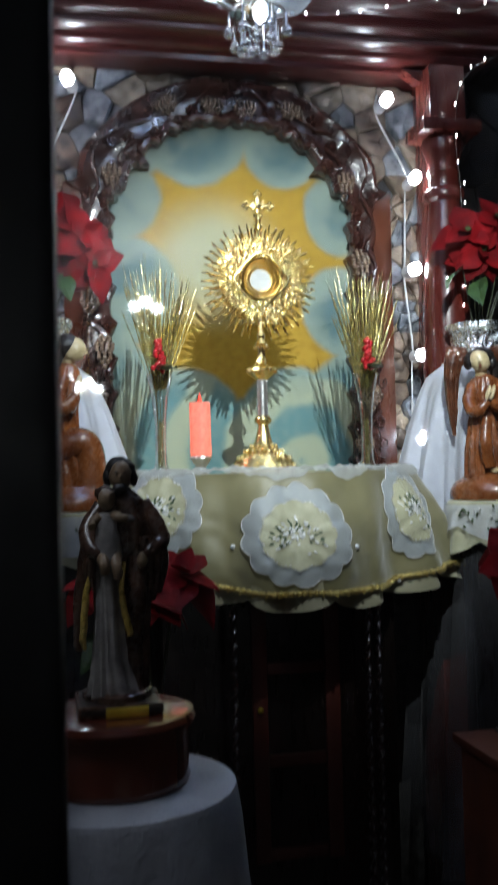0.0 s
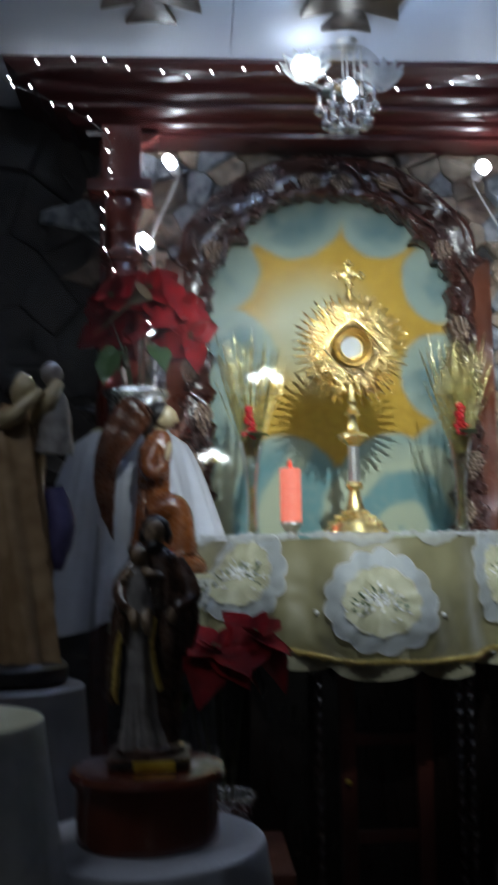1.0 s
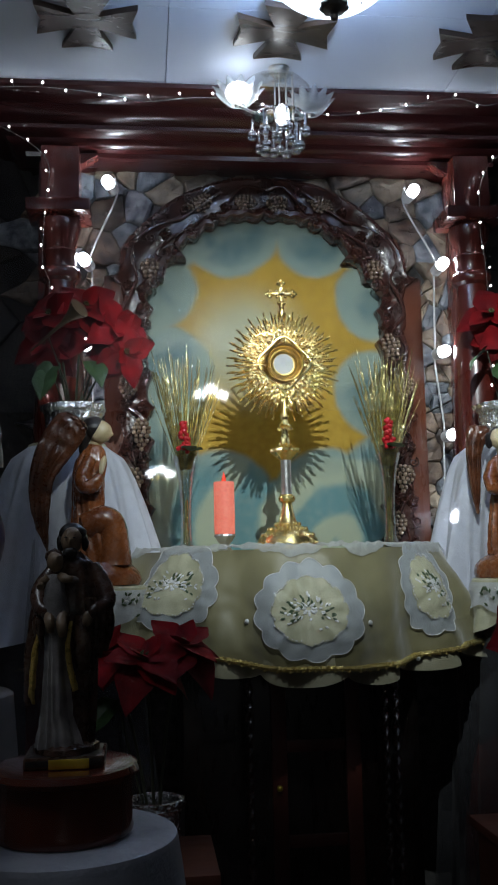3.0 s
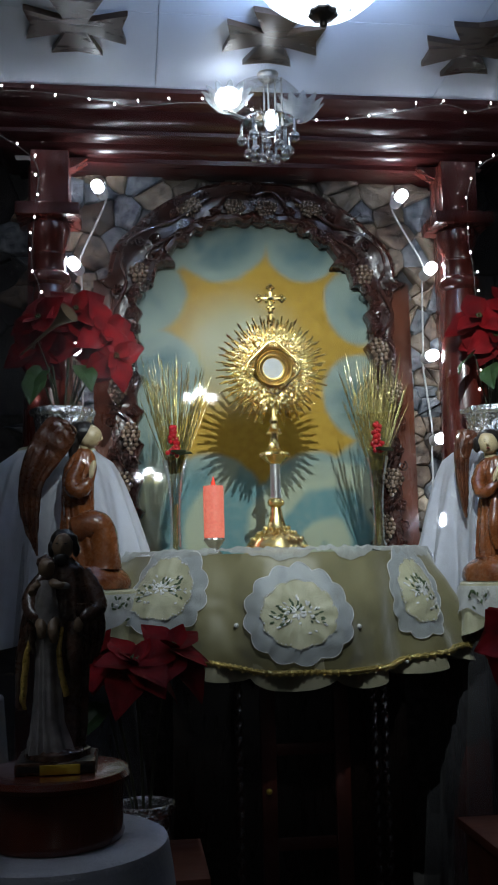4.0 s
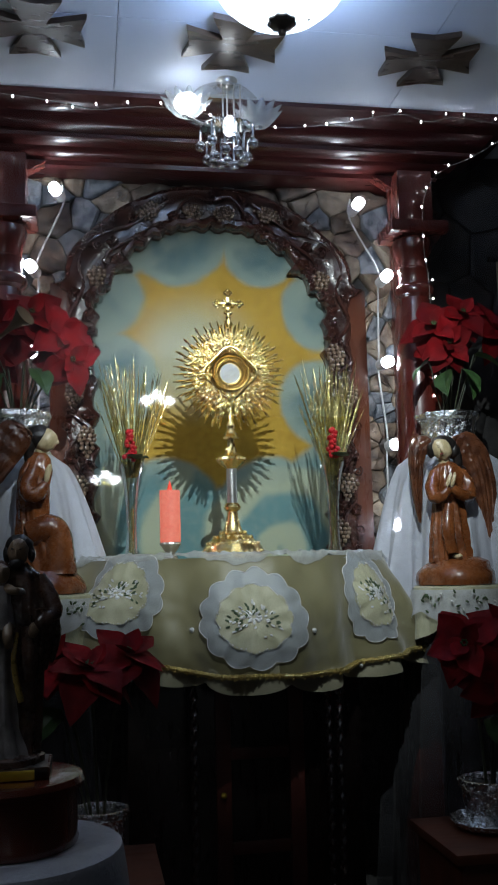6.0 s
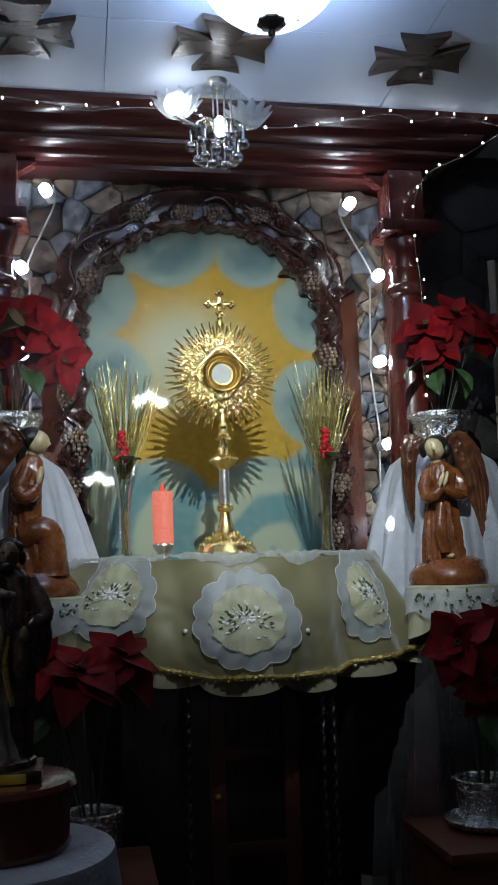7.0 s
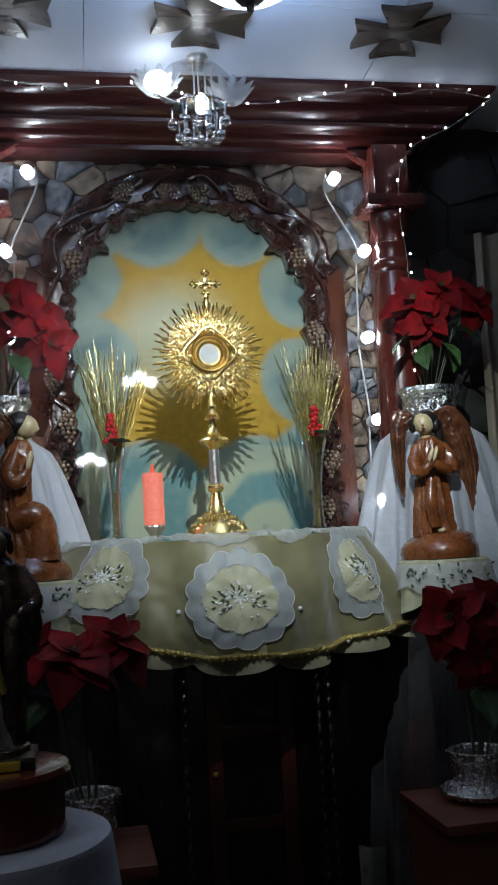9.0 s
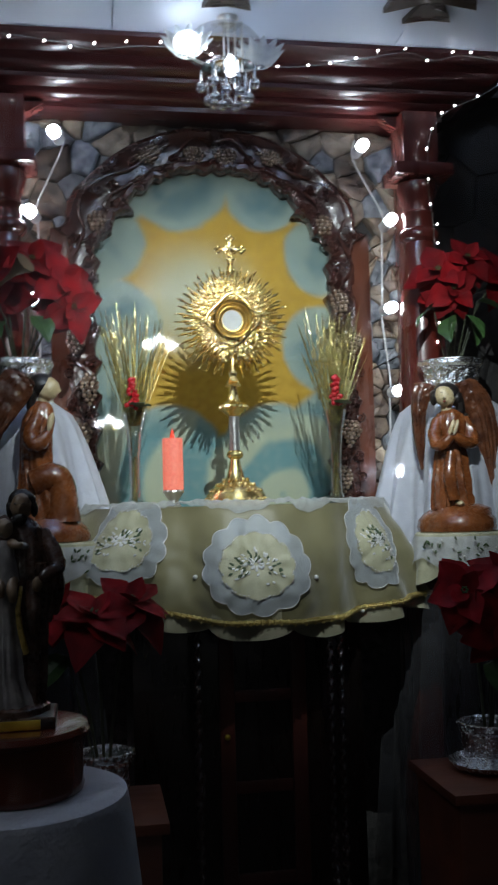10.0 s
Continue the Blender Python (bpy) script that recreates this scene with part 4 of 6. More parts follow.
def doily(name, phi0, s0, half, tall, label, seed, tilt=0.0):
    """Scalloped white satin piece with an embroidered cream oval, lying on the drape."""
    rng = random.Random(seed)
    d = thing(name, label, "doily", "embroidered pieces on the altar")

    def on(u, v, lift):
        x, z = u * math.cos(tilt) - v * math.sin(tilt), u * math.sin(tilt) + v * math.cos(tilt)
        return drape_point(phi0 - x * half / 0.43, s0 - z * tall / 0.222, lift)

    def disc(bm, scale, lift, lobes, depth, steps=10, seg=120):
        rings = []
        for k in range(steps + 1):
            r = scale * k / steps
            rings.append([on(r * (1 + 0.06 * max(-math.sin(a), 0) ** 5) * (1 + depth * (k / steps) ** 3 * (abs(math.cos(lobes * a / 2)) - 0.6)) * math.cos(a), r * (1 + 0.06 * max(-math.sin(a), 0) ** 5) * (1 + depth * (k / steps) ** 3 * (abs(math.cos(lobes * a / 2)) - 0.6)) * math.sin(a),
                              lift + 0.0016 * noise.noise(Vector((2.2 * r * math.cos(a) + seed, 2.2 * r * math.sin(a), 0.5))) + 0.0028 * r * abs(noise.noise(Vector((1.3 * math.cos(a) + seed, 1.3 * math.sin(a), 1.5)))) + 0.0016 * math.sin(lobes * a) * (k / steps) ** 2) for a in [2 * math.pi * i / seg for i in range(seg)]])
        ring_surface(bm, rings[1:], True, True)
        return bm
    border = part("satin_border", disc(bmesh.new(), 1.0, 0.0055, 13, 0.10), M["satin"], d, "scalloped white satin border")
    rim = []
    for i in range(157):
        a = 2 * math.pi * i / 156
        k = (1 + 0.06 * max(-math.sin(a), 0) ** 5) * (1 + 0.10 * (abs(math.cos(6.5 * a)) - 0.6))
        rim.append(on(k * math.cos(a), k * math.sin(a), 0.0062 + 0.0028 * abs(noise.noise(Vector((1.3 * math.cos(a) + seed, 1.3 * math.sin(a), 1.5)))) + 0.0016 * math.sin(13 * a)))
    part("piping", tube(bmesh.new(), rim, 0.0009, 5), M["thread_silver"], border, "pale stitched edge")
    part("cream_oval", disc(bmesh.new(), 0.68, 0.0085, 12, 0.07), M["cloth_cream"], d, "embroidered cream oval")
    bm = bmesh.new()
    for i in range(110):
        a = 2 * math.pi * i / 110 + rng.uniform(-0.02, 0.02)
        if rng.random() < 0.25:
            continue
        k = rng.uniform(0.645, 0.69) * (1 + 0.06 * max(-math.sin(a), 0) ** 5) * (1 + 0.07 * (abs(math.cos(6 * a)) - 0.6))
        ball(bm, on(k * math.cos(a), k * math.sin(a), 0.0115), rng.uniform(0.0011, 0.0021), 1)
    o = part("silver_beading", bm, M["thread_silver"], d)
    o["kind"] = "stuff"
    bm_g, bm_s = bmesh.new(), bmesh.new()

    def petal(bm, u, v, ang, ln, wd):
        p, q = on(u, v, 0.0100), on(u + 0.05 * math.cos(ang), v + 0.05 * math.sin(ang), 0.0100)
        w = on(u - 0.05 * math.sin(ang), v + 0.05 * math.cos(ang), 0.0100)
        e1, e2 = (q - p).normalized(), (w - p).normalized()
        e3 = e1.cross(e2)
        ball(bm, p, (ln, wd, 0.0022), 1, rot=Matrix((e1, e2, e3)).transposed())
    for k in range(8):
        a = k * math.pi / 4
        petal(bm_s, 0.0 + 0.10 * math.cos(a), 0.02 + 0.10 * math.sin(a), a, 0.0075, 0.0032)
    for k in range(66):
        a = rng.uniform(-0.7, 3.84)
        r = rng.uniform(0.17, 0.52)
        petal(bm_g if rng.random() < 0.55 else bm_s, r * math.cos(a), 0.05 + 0.8 * r * math.sin(a) - 0.12, a + rng.uniform(-0.6, 0.6), rng.uniform(0.0040, 0.0066), 0.0024)
    for k in range(12):
        petal(bm_s, rng.uniform(-0.3, 0.3), rng.uniform(-0.45, 0.1), rng.uniform(0, 6), 0.004, 0.0026)
    part("leaf_embroidery", bm_g, M["thread_green"], d, "dark green leaf embroidery")
    part("flower_embroidery", bm_s, M["thread_silver"], d, "silver-white flower embroidery")


def monstrance():
    mo = thing("monstrance", "gilt sunburst monstrance with white host and cross on the altar", "monstrance", at=(-0.003, -0.347, TOP))
    z0 = TOP
    Z = lambda z: z - z0
    gold, rng = M["gold"], random.Random(7)
    foot = [(0.070, 0.0), (0.073, 0.004), (0.073, 0.010), (0.066, 0.017), (0.065, 0.024), (0.056, 0.036), (0.044, 0.046), (0.030, 0.055), (0.021, 0.066), (0.016, 0.082), (0.0125, 0.100), (0.0115, 0.108)]
    part("foot", lathe(bmesh.new(), foot, (0, 0, 0), 48, wobble=lambda a, z: 0.045 * abs(math.cos(4 * a)) * (z < 0.06)), gold, mo, "lobed gilt foot")
    bm = bmesh.new()
    for row, (r, z, n) in enumerate(((0.068, 0.014, 30), (0.058, 0.033, 22), (0.043, 0.047, 16), (0.028, 0.058, 10))):
        for i in range(n):
            a = 2 * math.pi * (i + row * 0.5) / n
            ball(bm, (r * math.cos(a), r * math.sin(a), z), (0.0046, 0.0046, 0.0058), 1)
    o = part("foot_ornament", bm, gold, mo)
    o["kind"] = "stuff"
    UP = 0.014
    part("lower_knop", lathe(bmesh.new(), [(0.0115, 0.106), (0.018, 0.110), (0.020, 0.116), (0.017, 0.122), (0.0125, 0.126)], (0, 0, 0), 28), gold, mo)
    part("stem", lathe(bmesh.new(), [(0.0118, 0.126), (0.0118, 0.192 + UP)], (0, 0, 0), 24), M["silver"], mo, "plain silver stem section")
    part("knop", lathe(bmesh.new(), [(0.012, 0.190), (0.016, 0.194), (0.026, 0.202), (0.033, 0.210), (0.031, 0.216), (0.020, 0.222), (0.012, 0.229), (0.0105, 0.240)], (0, 0, UP), 32, wobble=lambda a, z: 0.10 * math.cos(8 * a)), gold, mo, "chased gilt knop")
    bm = bmesh.new()
    for k in range(16):
        a = 2 * math.pi * k / 16
        ball(bm, (0.031 * math.cos(a), 0.031 * math.sin(a), 0.211 + UP), (0.0048, 0.0048, 0.0062), 1)
        ball(bm, (0.019 * math.cos(a + 0.2), 0.019 * math.sin(a + 0.2), 0.200 + UP), 0.0036, 1)
        ball(bm, (0.016 * math.cos(a + 0.2), 0.016 * math.sin(a + 0.2), 0.262 + UP), 0.0030, 1)
    o = part("knop_ornament", bm, gold, mo)
    o["kind"] = "stuff"
    part("upper_stem", lathe(bmesh.new(), [(0.0105, 0.238), (0.008, 0.258), (0.012, 0.266), (0.016, 0.270), (0.012, 0.275), (0.0085, 0.283), (0.011, 0.290), (0.007, 0.30), (0.006, 0.33)], (0, 0, UP), 24), gold, mo)
    hz = Z(1.757)
    # two layers of wavy rays
    def ray(a, r0, r1, w, y):
        bm = bmesh.new()
        n = 14
        rings = []
        u, v = Vector((math.cos(a), 0, math.sin(a))), Vector((-math.sin(a), 0, math.cos(a)))
        ph = rng.uniform(0, 6)
        for k in range(n + 1):
            f = k / n
            c = Vector((0, y, hz)) + u * (r0 + (r1 - r0) * f) + v * 0.0009 * math.sin(f * 10 + ph) + Vector((0, rng.uniform(-0.001, 0.001), 0))
            hw = w * (1 - 0.40 * f) * (1 + 0.34 * math.sin(f * 22 + ph)) * (1.25 if k == n - 1 else 1) * (0.25 if k == n else 1)
            rings.append([c + v * hw, c + Vector((0, -hw * 0.8, 0)), c - v * hw, c + Vector((0, hw * 0.8, 0))])
        ring_surface(bm, rings, True, True, True)
        ball(bm, Vector((0, y, hz)) + u * r1, 0.0027, 1)
        return bm
    count = 92
    for i in range(count):
        a = 2 * math.pi * i / count + rng.uniform(-0.012, 0.012)
        if abs(a - 1.5 * math.pi) < 0.13:
            continue
        long = (0.131, 0.116, 0.127, 0.108)[i % 4] + rng.uniform(-0.003, 0.003)
        part("ray", ray(a, 0.045, long, 0.0037, -0.004 if i % 2 else 0.006), gold, mo)
    # crust of small clouds and leaves between the rays and the glass
    bm = bmesh.new()
    for i in range(1100):
        a, r = rng.uniform(0, 2 * math.pi), 0.043 + 0.060 * math.sqrt(rng.random()) * rng.uniform(0.5, 1)
        k = rng.uniform(0.0013, 0.0029)
        ball(bm, (r * math.cos(a), -0.010 - 0.008 * rng.random() - 0.006 * (0.09 - r) / 0.05, hz + r * math.sin(a)), (k * rng.uniform(1.2, 3.6), k * 0.9, k * rng.uniform(0.6, 1.0)), 1, rot=Matrix.Rotation(-a + rng.uniform(-0.5, 0.5), 3, "Y"))
    o = part("chased_cloud", bm, gold, mo, "crusted gilt leaf and cloud work")
    o["kind"] = "stuff"
    part("back_plate", lathe(bmesh.new(), [(0.0, -0.003), (0.086, -0.003), (0.090, 0.0), (0.086, 0.003), (0.0, 0.003)], (0, 0, 0), 40), M["gold_satin"], mo).matrix_basis = pose(0, 0.001, hz, 90, 0, 0)
    # four-lobed border
    pts = []
    for i in range(97):
        a = 2 * math.pi * i / 96
        r = 0.050 + 0.011 * abs(math.cos(2 * a)) ** 3
        pts.append((r * math.cos(a), -0.020, hz + r * math.sin(a)))
    part("lobed_border", tube(bmesh.new(), pts, 0.0030, 7), gold, mo)
    funnel = [(0.0445, -0.016), (0.0445, 0.0235), (0.0425, 0.0265), (0.0395, 0.0255), (0.0380, 0.0215), (0.0365, 0.0225), (0.0345, 0.0205), (0.0330, 0.0165), (0.0312, 0.0170), (0.0290, 0.0145), (0.0275, 0.0105), (0.0250, 0.0095), (0.0235, 0.0095)]
    part("window_ring", lathe(bmesh.new(), funnel, (0, 0, 0), 56, cap=False), M["gold_dark"], mo, "stepped dark gilt window ring").matrix_basis = pose(0, 0, hz, 90, 0, 0)
    disc = part("host", lathe(bmesh.new(), [(0.0, -0.0015), (0.0235, -0.0015), (0.024, 0.0), (0.0235, 0.0015), (0.0, 0.0015)], (0, 0, 0), 36), M["host"], mo, "round white host")
    disc.matrix_basis = pose(0, -0.0085, hz, 90, 0, 0)
    # cross on top
    cz = Z(1.925)
    bm = bmesh.new()
    lathe(bm, [(0.006, Z(1.868)), (0.008, Z(1.878)), (0.005, Z(1.887)), (0.007, Z(1.893)), (0.004, Z(1.899))], (0, 0, 0), 14)
    box(bm, -0.0042, 0.0042, -0.003, 0.003, Z(1.895), Z(1.948), 0.0015)
    box(bm, -0.024, 0.024, -0.003, 0.003, cz - 0.004, cz + 0.004, 0.0015)
    for x, z in ((-0.027, cz), (0.027, cz), (0.0, Z(1.951)), (0, Z(1.903))):
        for dx, dz in ((-0.0058, 0), (0.0058, 0), (0, 0.0058), (0, -0.0058)):
            ball(bm, (x + dx, 0, z + dz), 0.0054, 2)
    ball(bm, (0, -0.003, cz), 0.0078, 2)
    for dx, dz in ((-0.010, 0.007), (0.010, 0.007), (-0.010, -0.007), (0.010, -0.007)):
        ball(bm, (dx, 0, cz + dz), 0.0042, 2)
    part("cross", bm, gold, mo, "small trefoil-ended gilt cross")
    part("cross_stone", ball(bmesh.new(), (0, -0.008, cz), 0.0032, 2), M["iron"], mo, "dark set stone")


def candle():
    c = thing("led_candle", "colour-changing electric candle glowing coral red on a silver stand", "candle", at=(-0.148, -0.374, TOP))
    part("stand", lathe(bmesh.new(), [(0.015, 0), (0.016, 0.004), (0.011, 0.009), (0.0105, 0.016), (0.017, 0.024), (0.020, 0.031)], (0, 0, 0), 24, wobble=lambda a, z: 0.03 * math.cos(8 * a)), M["silver"], c, "flared silver stand")
    part("collar", lathe(bmesh.new(), [(0.022, 0.031), (0.0235, 0.034), (0.022, 0.038)], (0, 0, 0), 42, wobble=lambda a, z: 0.04 * math.cos(14 * a)), M["silver"], c)
    part("wax", lathe(bmesh.new(), [(0.0222, 0.038), (0.0232, 0.044), (0.0230, 0.148), (0.0226, 0.154), (0.0205, 0.1535), (0.0190, 0.146), (0.0, 0.143)], (0, 0, 0), 40, wobble=lambda a, z: 0.014 * math.sin(3 * a + 40 * z) + 0.02 * (z > 0.145) * math.sin(4 * a)), M["wax"], c, "glowing coral wax")
    part("flame", lathe(bmesh.new(), [(0.001, 0.143), (0.0045, 0.149), (0.0055, 0.156), (0.0036, 0.165), (0.0006, 0.176)], (0, 0, 0), 14), M["flame"], c, "red plastic flame")


def wheat_vase(x, y, seed, group="wheat vases on the altar"):
    rng = random.Random(seed)
    v = thing("wheat_vase", "slim clear glass vase with gold wheat and red berries", "vase", group, (x, y, TOP))
    outp = [(0.020, 0.0), (0.021, 0.003), (0.0135, 0.025), (0.012, 0.07), (0.0135, 0.12), (0.019, 0.17), (0.027, 0.205), (0.029, 0.213)]
    part("glass", lathe(bmesh.new(), outp + [(r - 0.0018, z) for r, z in reversed(outp)][:-1], (0, 0, 0), 32, cap=False), M["vase_glass"], v, "clear flared glass")
    part("yellow_stick", tube(bmesh.new(), [(0, 0, 0.004), (0.001, 0, 0.115)], 0.0042, 8), M["wheat"], v)
    for i in range(100):
        a, lean = 2.4 * i + rng.uniform(-0.3, 0.3), math.sqrt((i + 0.5) / 100)
        h = rng.uniform(0.36, 0.465) - 0.035 * lean + (0.035 if i % 17 == 0 else 0)
        top = Vector((0.086 * lean * math.cos(a), 0.045 * lean * math.sin(a), h))
        neck = Vector((0.017 * math.cos(a) * lean, 0.014 * math.sin(a) * lean, 0.195))
        base = Vector((0.009 * math.cos(a) * lean, 0.009 * math.sin(a) * lean, 0.188 if i % 25 else 0.02))
        path = smooth_path([base, neck, (neck * 0.55 + top * 0.45) + Vector((0.003 * rng.uniform(-1, 1), 0, 0)), top], 12)
        n = len(path)
        part("wheat_stalk", tube(bmesh.new(), path, [0.00062 + (0.0009 * (1 if k % 3 == 0 else 0.0) if k > n * 0.5 else 0) for k in range(n - 1)] + [0.0003], 5), M["wheat"], v)
    bm = bmesh.new()
    for i in range(30):
        ball(bm, (rng.uniform(-0.013, 0.013) * (1.1 - i / 40) - 0.004, -0.026 - rng.uniform(0, 0.010), 0.224 + 0.0021 * i + rng.uniform(-0.003, 0.003)), rng.uniform(0.0050, 0.0065), 2)
    part("berries", bm, M["berry"], v, "cluster of red berries")
    for a in (0.3, 2.4, 3.6):
        o = part("green_leaf", leaf_mesh(0.045, 0.018, 0.3), M["leaf"], v)
        o.matrix_basis = pose(0.004, -0.028, 0.222, 0, -18, math.degrees(a) - 100)


def leaf_mesh(length, width, droop, pointed=1.0):
    """A pointed leaf along +x with a folded midrib, drooping."""
    bm = bmesh.new()
    n = 8
    rows = []
    for k in range(n + 1):
        u = k / n
        w = width * (math.sin(math.pi * u ** 0.72) ** 0.85 if 0 < u < 1 else 0.02) * (1 + 0.07 * math.sin(u * 14))
        x, z = length * u, -droop * length * u * u + 0.12 * length * u
        rows.append([bm.verts.new((x, -w, z + 0.16 * w)), bm.verts.new((x, -w * 0.5, z + 0.05 * w + 0.018 * length * math.sin(8 * u))), bm.verts.new((x, 0, z - 0.1 * w)), bm.verts.new((x, w * 0.5, z + 0.05 * w - 0.018 * length * math.sin(8 * u))), bm.verts.new((x, w, z + 0.16 * w))])
    for a, b in zip(rows, rows[1:]):
        for i in range(4):
            bm.faces.new((a[i], b[i], b[i + 1], a[i + 1]))
    return bm


def foil_pot(p, r, h, seed, saucer=False):
    rng = random.Random(seed)
    bm = bmesh.new()
    prof = [(r * 0.80, 0.0), (r * 0.84, h * 0.15), (r * 0.88, h * 0.35), (r * 0.92, h * 0.6), (r * 0.96, h * 0.78), (r * 1.06, h * 0.85), (r * 1.07, h * 0.98), (r * 1.0, h), (r * 0.9, h * 0.96), (r * 0.86, h * 0.8)]
    off = rng.uniform(0, 50)
    lathe(bm, prof, (0, 0, 0), 48, wobble=lambda a, z: 0.10 * (noise.noise(Vector((3.5 * math.cos(a) + off, 3.5 * math.sin(a), z * 42))) + 0.6 * noise.noise(Vector((9 * math.cos(a) + off, 9 * math.sin(a), z * 90)))))
    part("foil_wrap", bm, M["foil"], p, "crumpled silver foil wrap", False)
    if saucer:
        bm = bmesh.new()
        lathe(bm, [(r * 0.9, 0.001), (r * 1.25, 0.006), (r * 1.4, 0.016), (r * 1.36, 0.019), (r * 1.15, 0.010), (r * 0.8, 0.006)], (0, 0, 0), 48, wobble=lambda a, z: 0.10 * noise.noise(Vector((4 * math.cos(a), 4 * math.sin(a), off))))
        part("foil_saucer", bm, M["foil"], p, "", False)


def poinsettia(at, r, h, blooms, greens, seed, label, saucer=False, size=0.084):
    """blooms and greens: places relative to the pot's foot, with the way each faces."""
    rng = random.Random(seed)
    p = thing("poinsettia", label, "potted plant", "poinsettias in foil pots", at)
    foil_pot(p, r, h, seed, saucer)
    part("soil", lathe(bmesh.new(), [(0.0, h * 0.80), (r * 0.93, h * 0.80), (r * 0.93, h * 0.84), (0, h * 0.86)], (0, 0, 0), 20), M["hair"], p)
    red = [leaf_mesh(size * k, size * k * 0.37, d) for k, d in ((1.0, 0.25), (0.85, 0.1), (1.1, 0.5), (0.55, -0.1))]
    made = []
    for b in red:
        me = bpy.data.meshes.new("bract")
        b.to_mesh(me), b.free()
        me.materials.append(M["bract"])
        for q in me.polygons:
            q.use_smooth = True
        made.append(me)
    g = leaf_mesh(size * 0.95, size * 0.32, 0.45)
    green = bpy.data.meshes.new("leaf")
    g.to_mesh(green), g.free()
    green.materials.append(M["leaf"])
    for (x, y, z, fx, fy, fz) in blooms:
        face = Vector((fx, fy, fz)).normalized()
        q = face.to_track_quat("Z", "Y").to_matrix().to_4x4()
        c = Vector((x, y, z))
        path = smooth_path([(x * 0.15, y * 0.15, h * 0.8), (x * 0.5, y * 0.5, h + (z - h) * 0.55), c], 5)
        part("stem", tube(bmesh.new(), path, 0.0028, 6), M["stem"], p)
        for layer, (n, mesh_ids, lift) in enumerate(((6, (0, 2), -16), (4, (1, 0), 4), (2, (3,), 22))):
            for i in range(n):
                o = new("bract", made[rng.choice(mesh_ids)])
                o.parent = p
                o.matrix_basis = Matrix.Translation(c) @ q @ pose(0, 0, 0.003 * layer, 0, 0, 360 * i / n + layer * 27 + rng.uniform(-14, 14)) @ pose(0, 0, 0, rng.uniform(-14, 14), -lift - rng.uniform(-10, 10), 0)
        bm = bmesh.new()
        for i in range(6):
            ball(bm, c + q.to_3x3() @ Vector((0.005 * math.cos(i * 1.05), 0.005 * math.sin(i * 1.05), 0.012)), 0.0028, 1)
        part("flower_centre", bm, M["leaf"], p, "small green flower centre")
    for (x, y, z, yaw, droop) in greens:
        o = new("leaf", green)
        o.parent = p
        o.matrix_basis = pose(x, y, z, rng.uniform(-35, 35), droop, yaw)
        part("leaf_stalk", tube(bmesh.new(), [(x * 0.3, y * 0.3, h * 0.85), (x * 0.7, y * 0.7, (z + h) / 2), (x, y, z)], 0.0018, 5), M["stem"], p)
    return p


# ---- statues: each one plain mesh ----
def fold_wave(folds, a, phase, z):
    return 0.6 * (1 - 2 * abs(math.sin(0.5 * (folds * a + phase + 1.3 * math.sin(2 * a) + 14 * z)))) + 0.4 * math.sin((folds + 4) * a + 22 * z + 2 * math.sin(3 * a))


def robe(bm, sections, folds=9, depth=0.07, mi=0, seg=54, phase=0.0):
    """Loft of ovals (z, cx, cy, rx, ry), with folds that deepen downwards."""
    sec = [Vector((*s,)) if len(s) < 5 else s for s in sections]
    dense = []
    for i in range(len(sec) - 1):
        for k in range(5):
            t = k / 5
            t = t * t * (3 - 2 * t) * 0.5 + t * 0.5
            dense.append([a + (b - a) * t for a, b in zip(sec[i], sec[i + 1])])
    dense.append(list(sec[-1]))
    zmin, zmax = dense[0][0], dense[-1][0]
    rings = []
    for z, cx, cy, rx, ry in dense:
        f = depth * (1 - 0.6 * (z - zmin) / (zmax - zmin))
        rings.append([(cx + rx * (1 + f * fold_wave(folds, a, phase, z)) * math.cos(a), cy + ry * (1 + f * fold_wave(folds, a, phase, z)) * math.sin(a), z) for a in [2 * math.pi * i / seg for i in range(seg)]])
    ring_surface(bm, rings, True, True, True, mi)


def roughen(bm, amount, scale):
    """Hand-carved unevenness, so that no form is perfectly smooth."""
    bm.normal_update()
    for v in bm.verts:
        k = noise.noise(v.co * scale) + 0.5 * noise.noise(v.co * scale * 2.6)
        v.co += v.normal * amount * k
    return bm


def limb(bm, pts, radii, mi):
    path = smooth_path(pts, 5)
    n = len(path)
    rr = []
    for i in range(n):
        u = i / (n - 1) * (len(radii) - 1)
        k = min(int(u), len(radii) - 2)
        rr.append(radii[k] + (radii[k + 1] - radii[k]) * (u - k))
    tube(bm, path, rr, 12, mi)


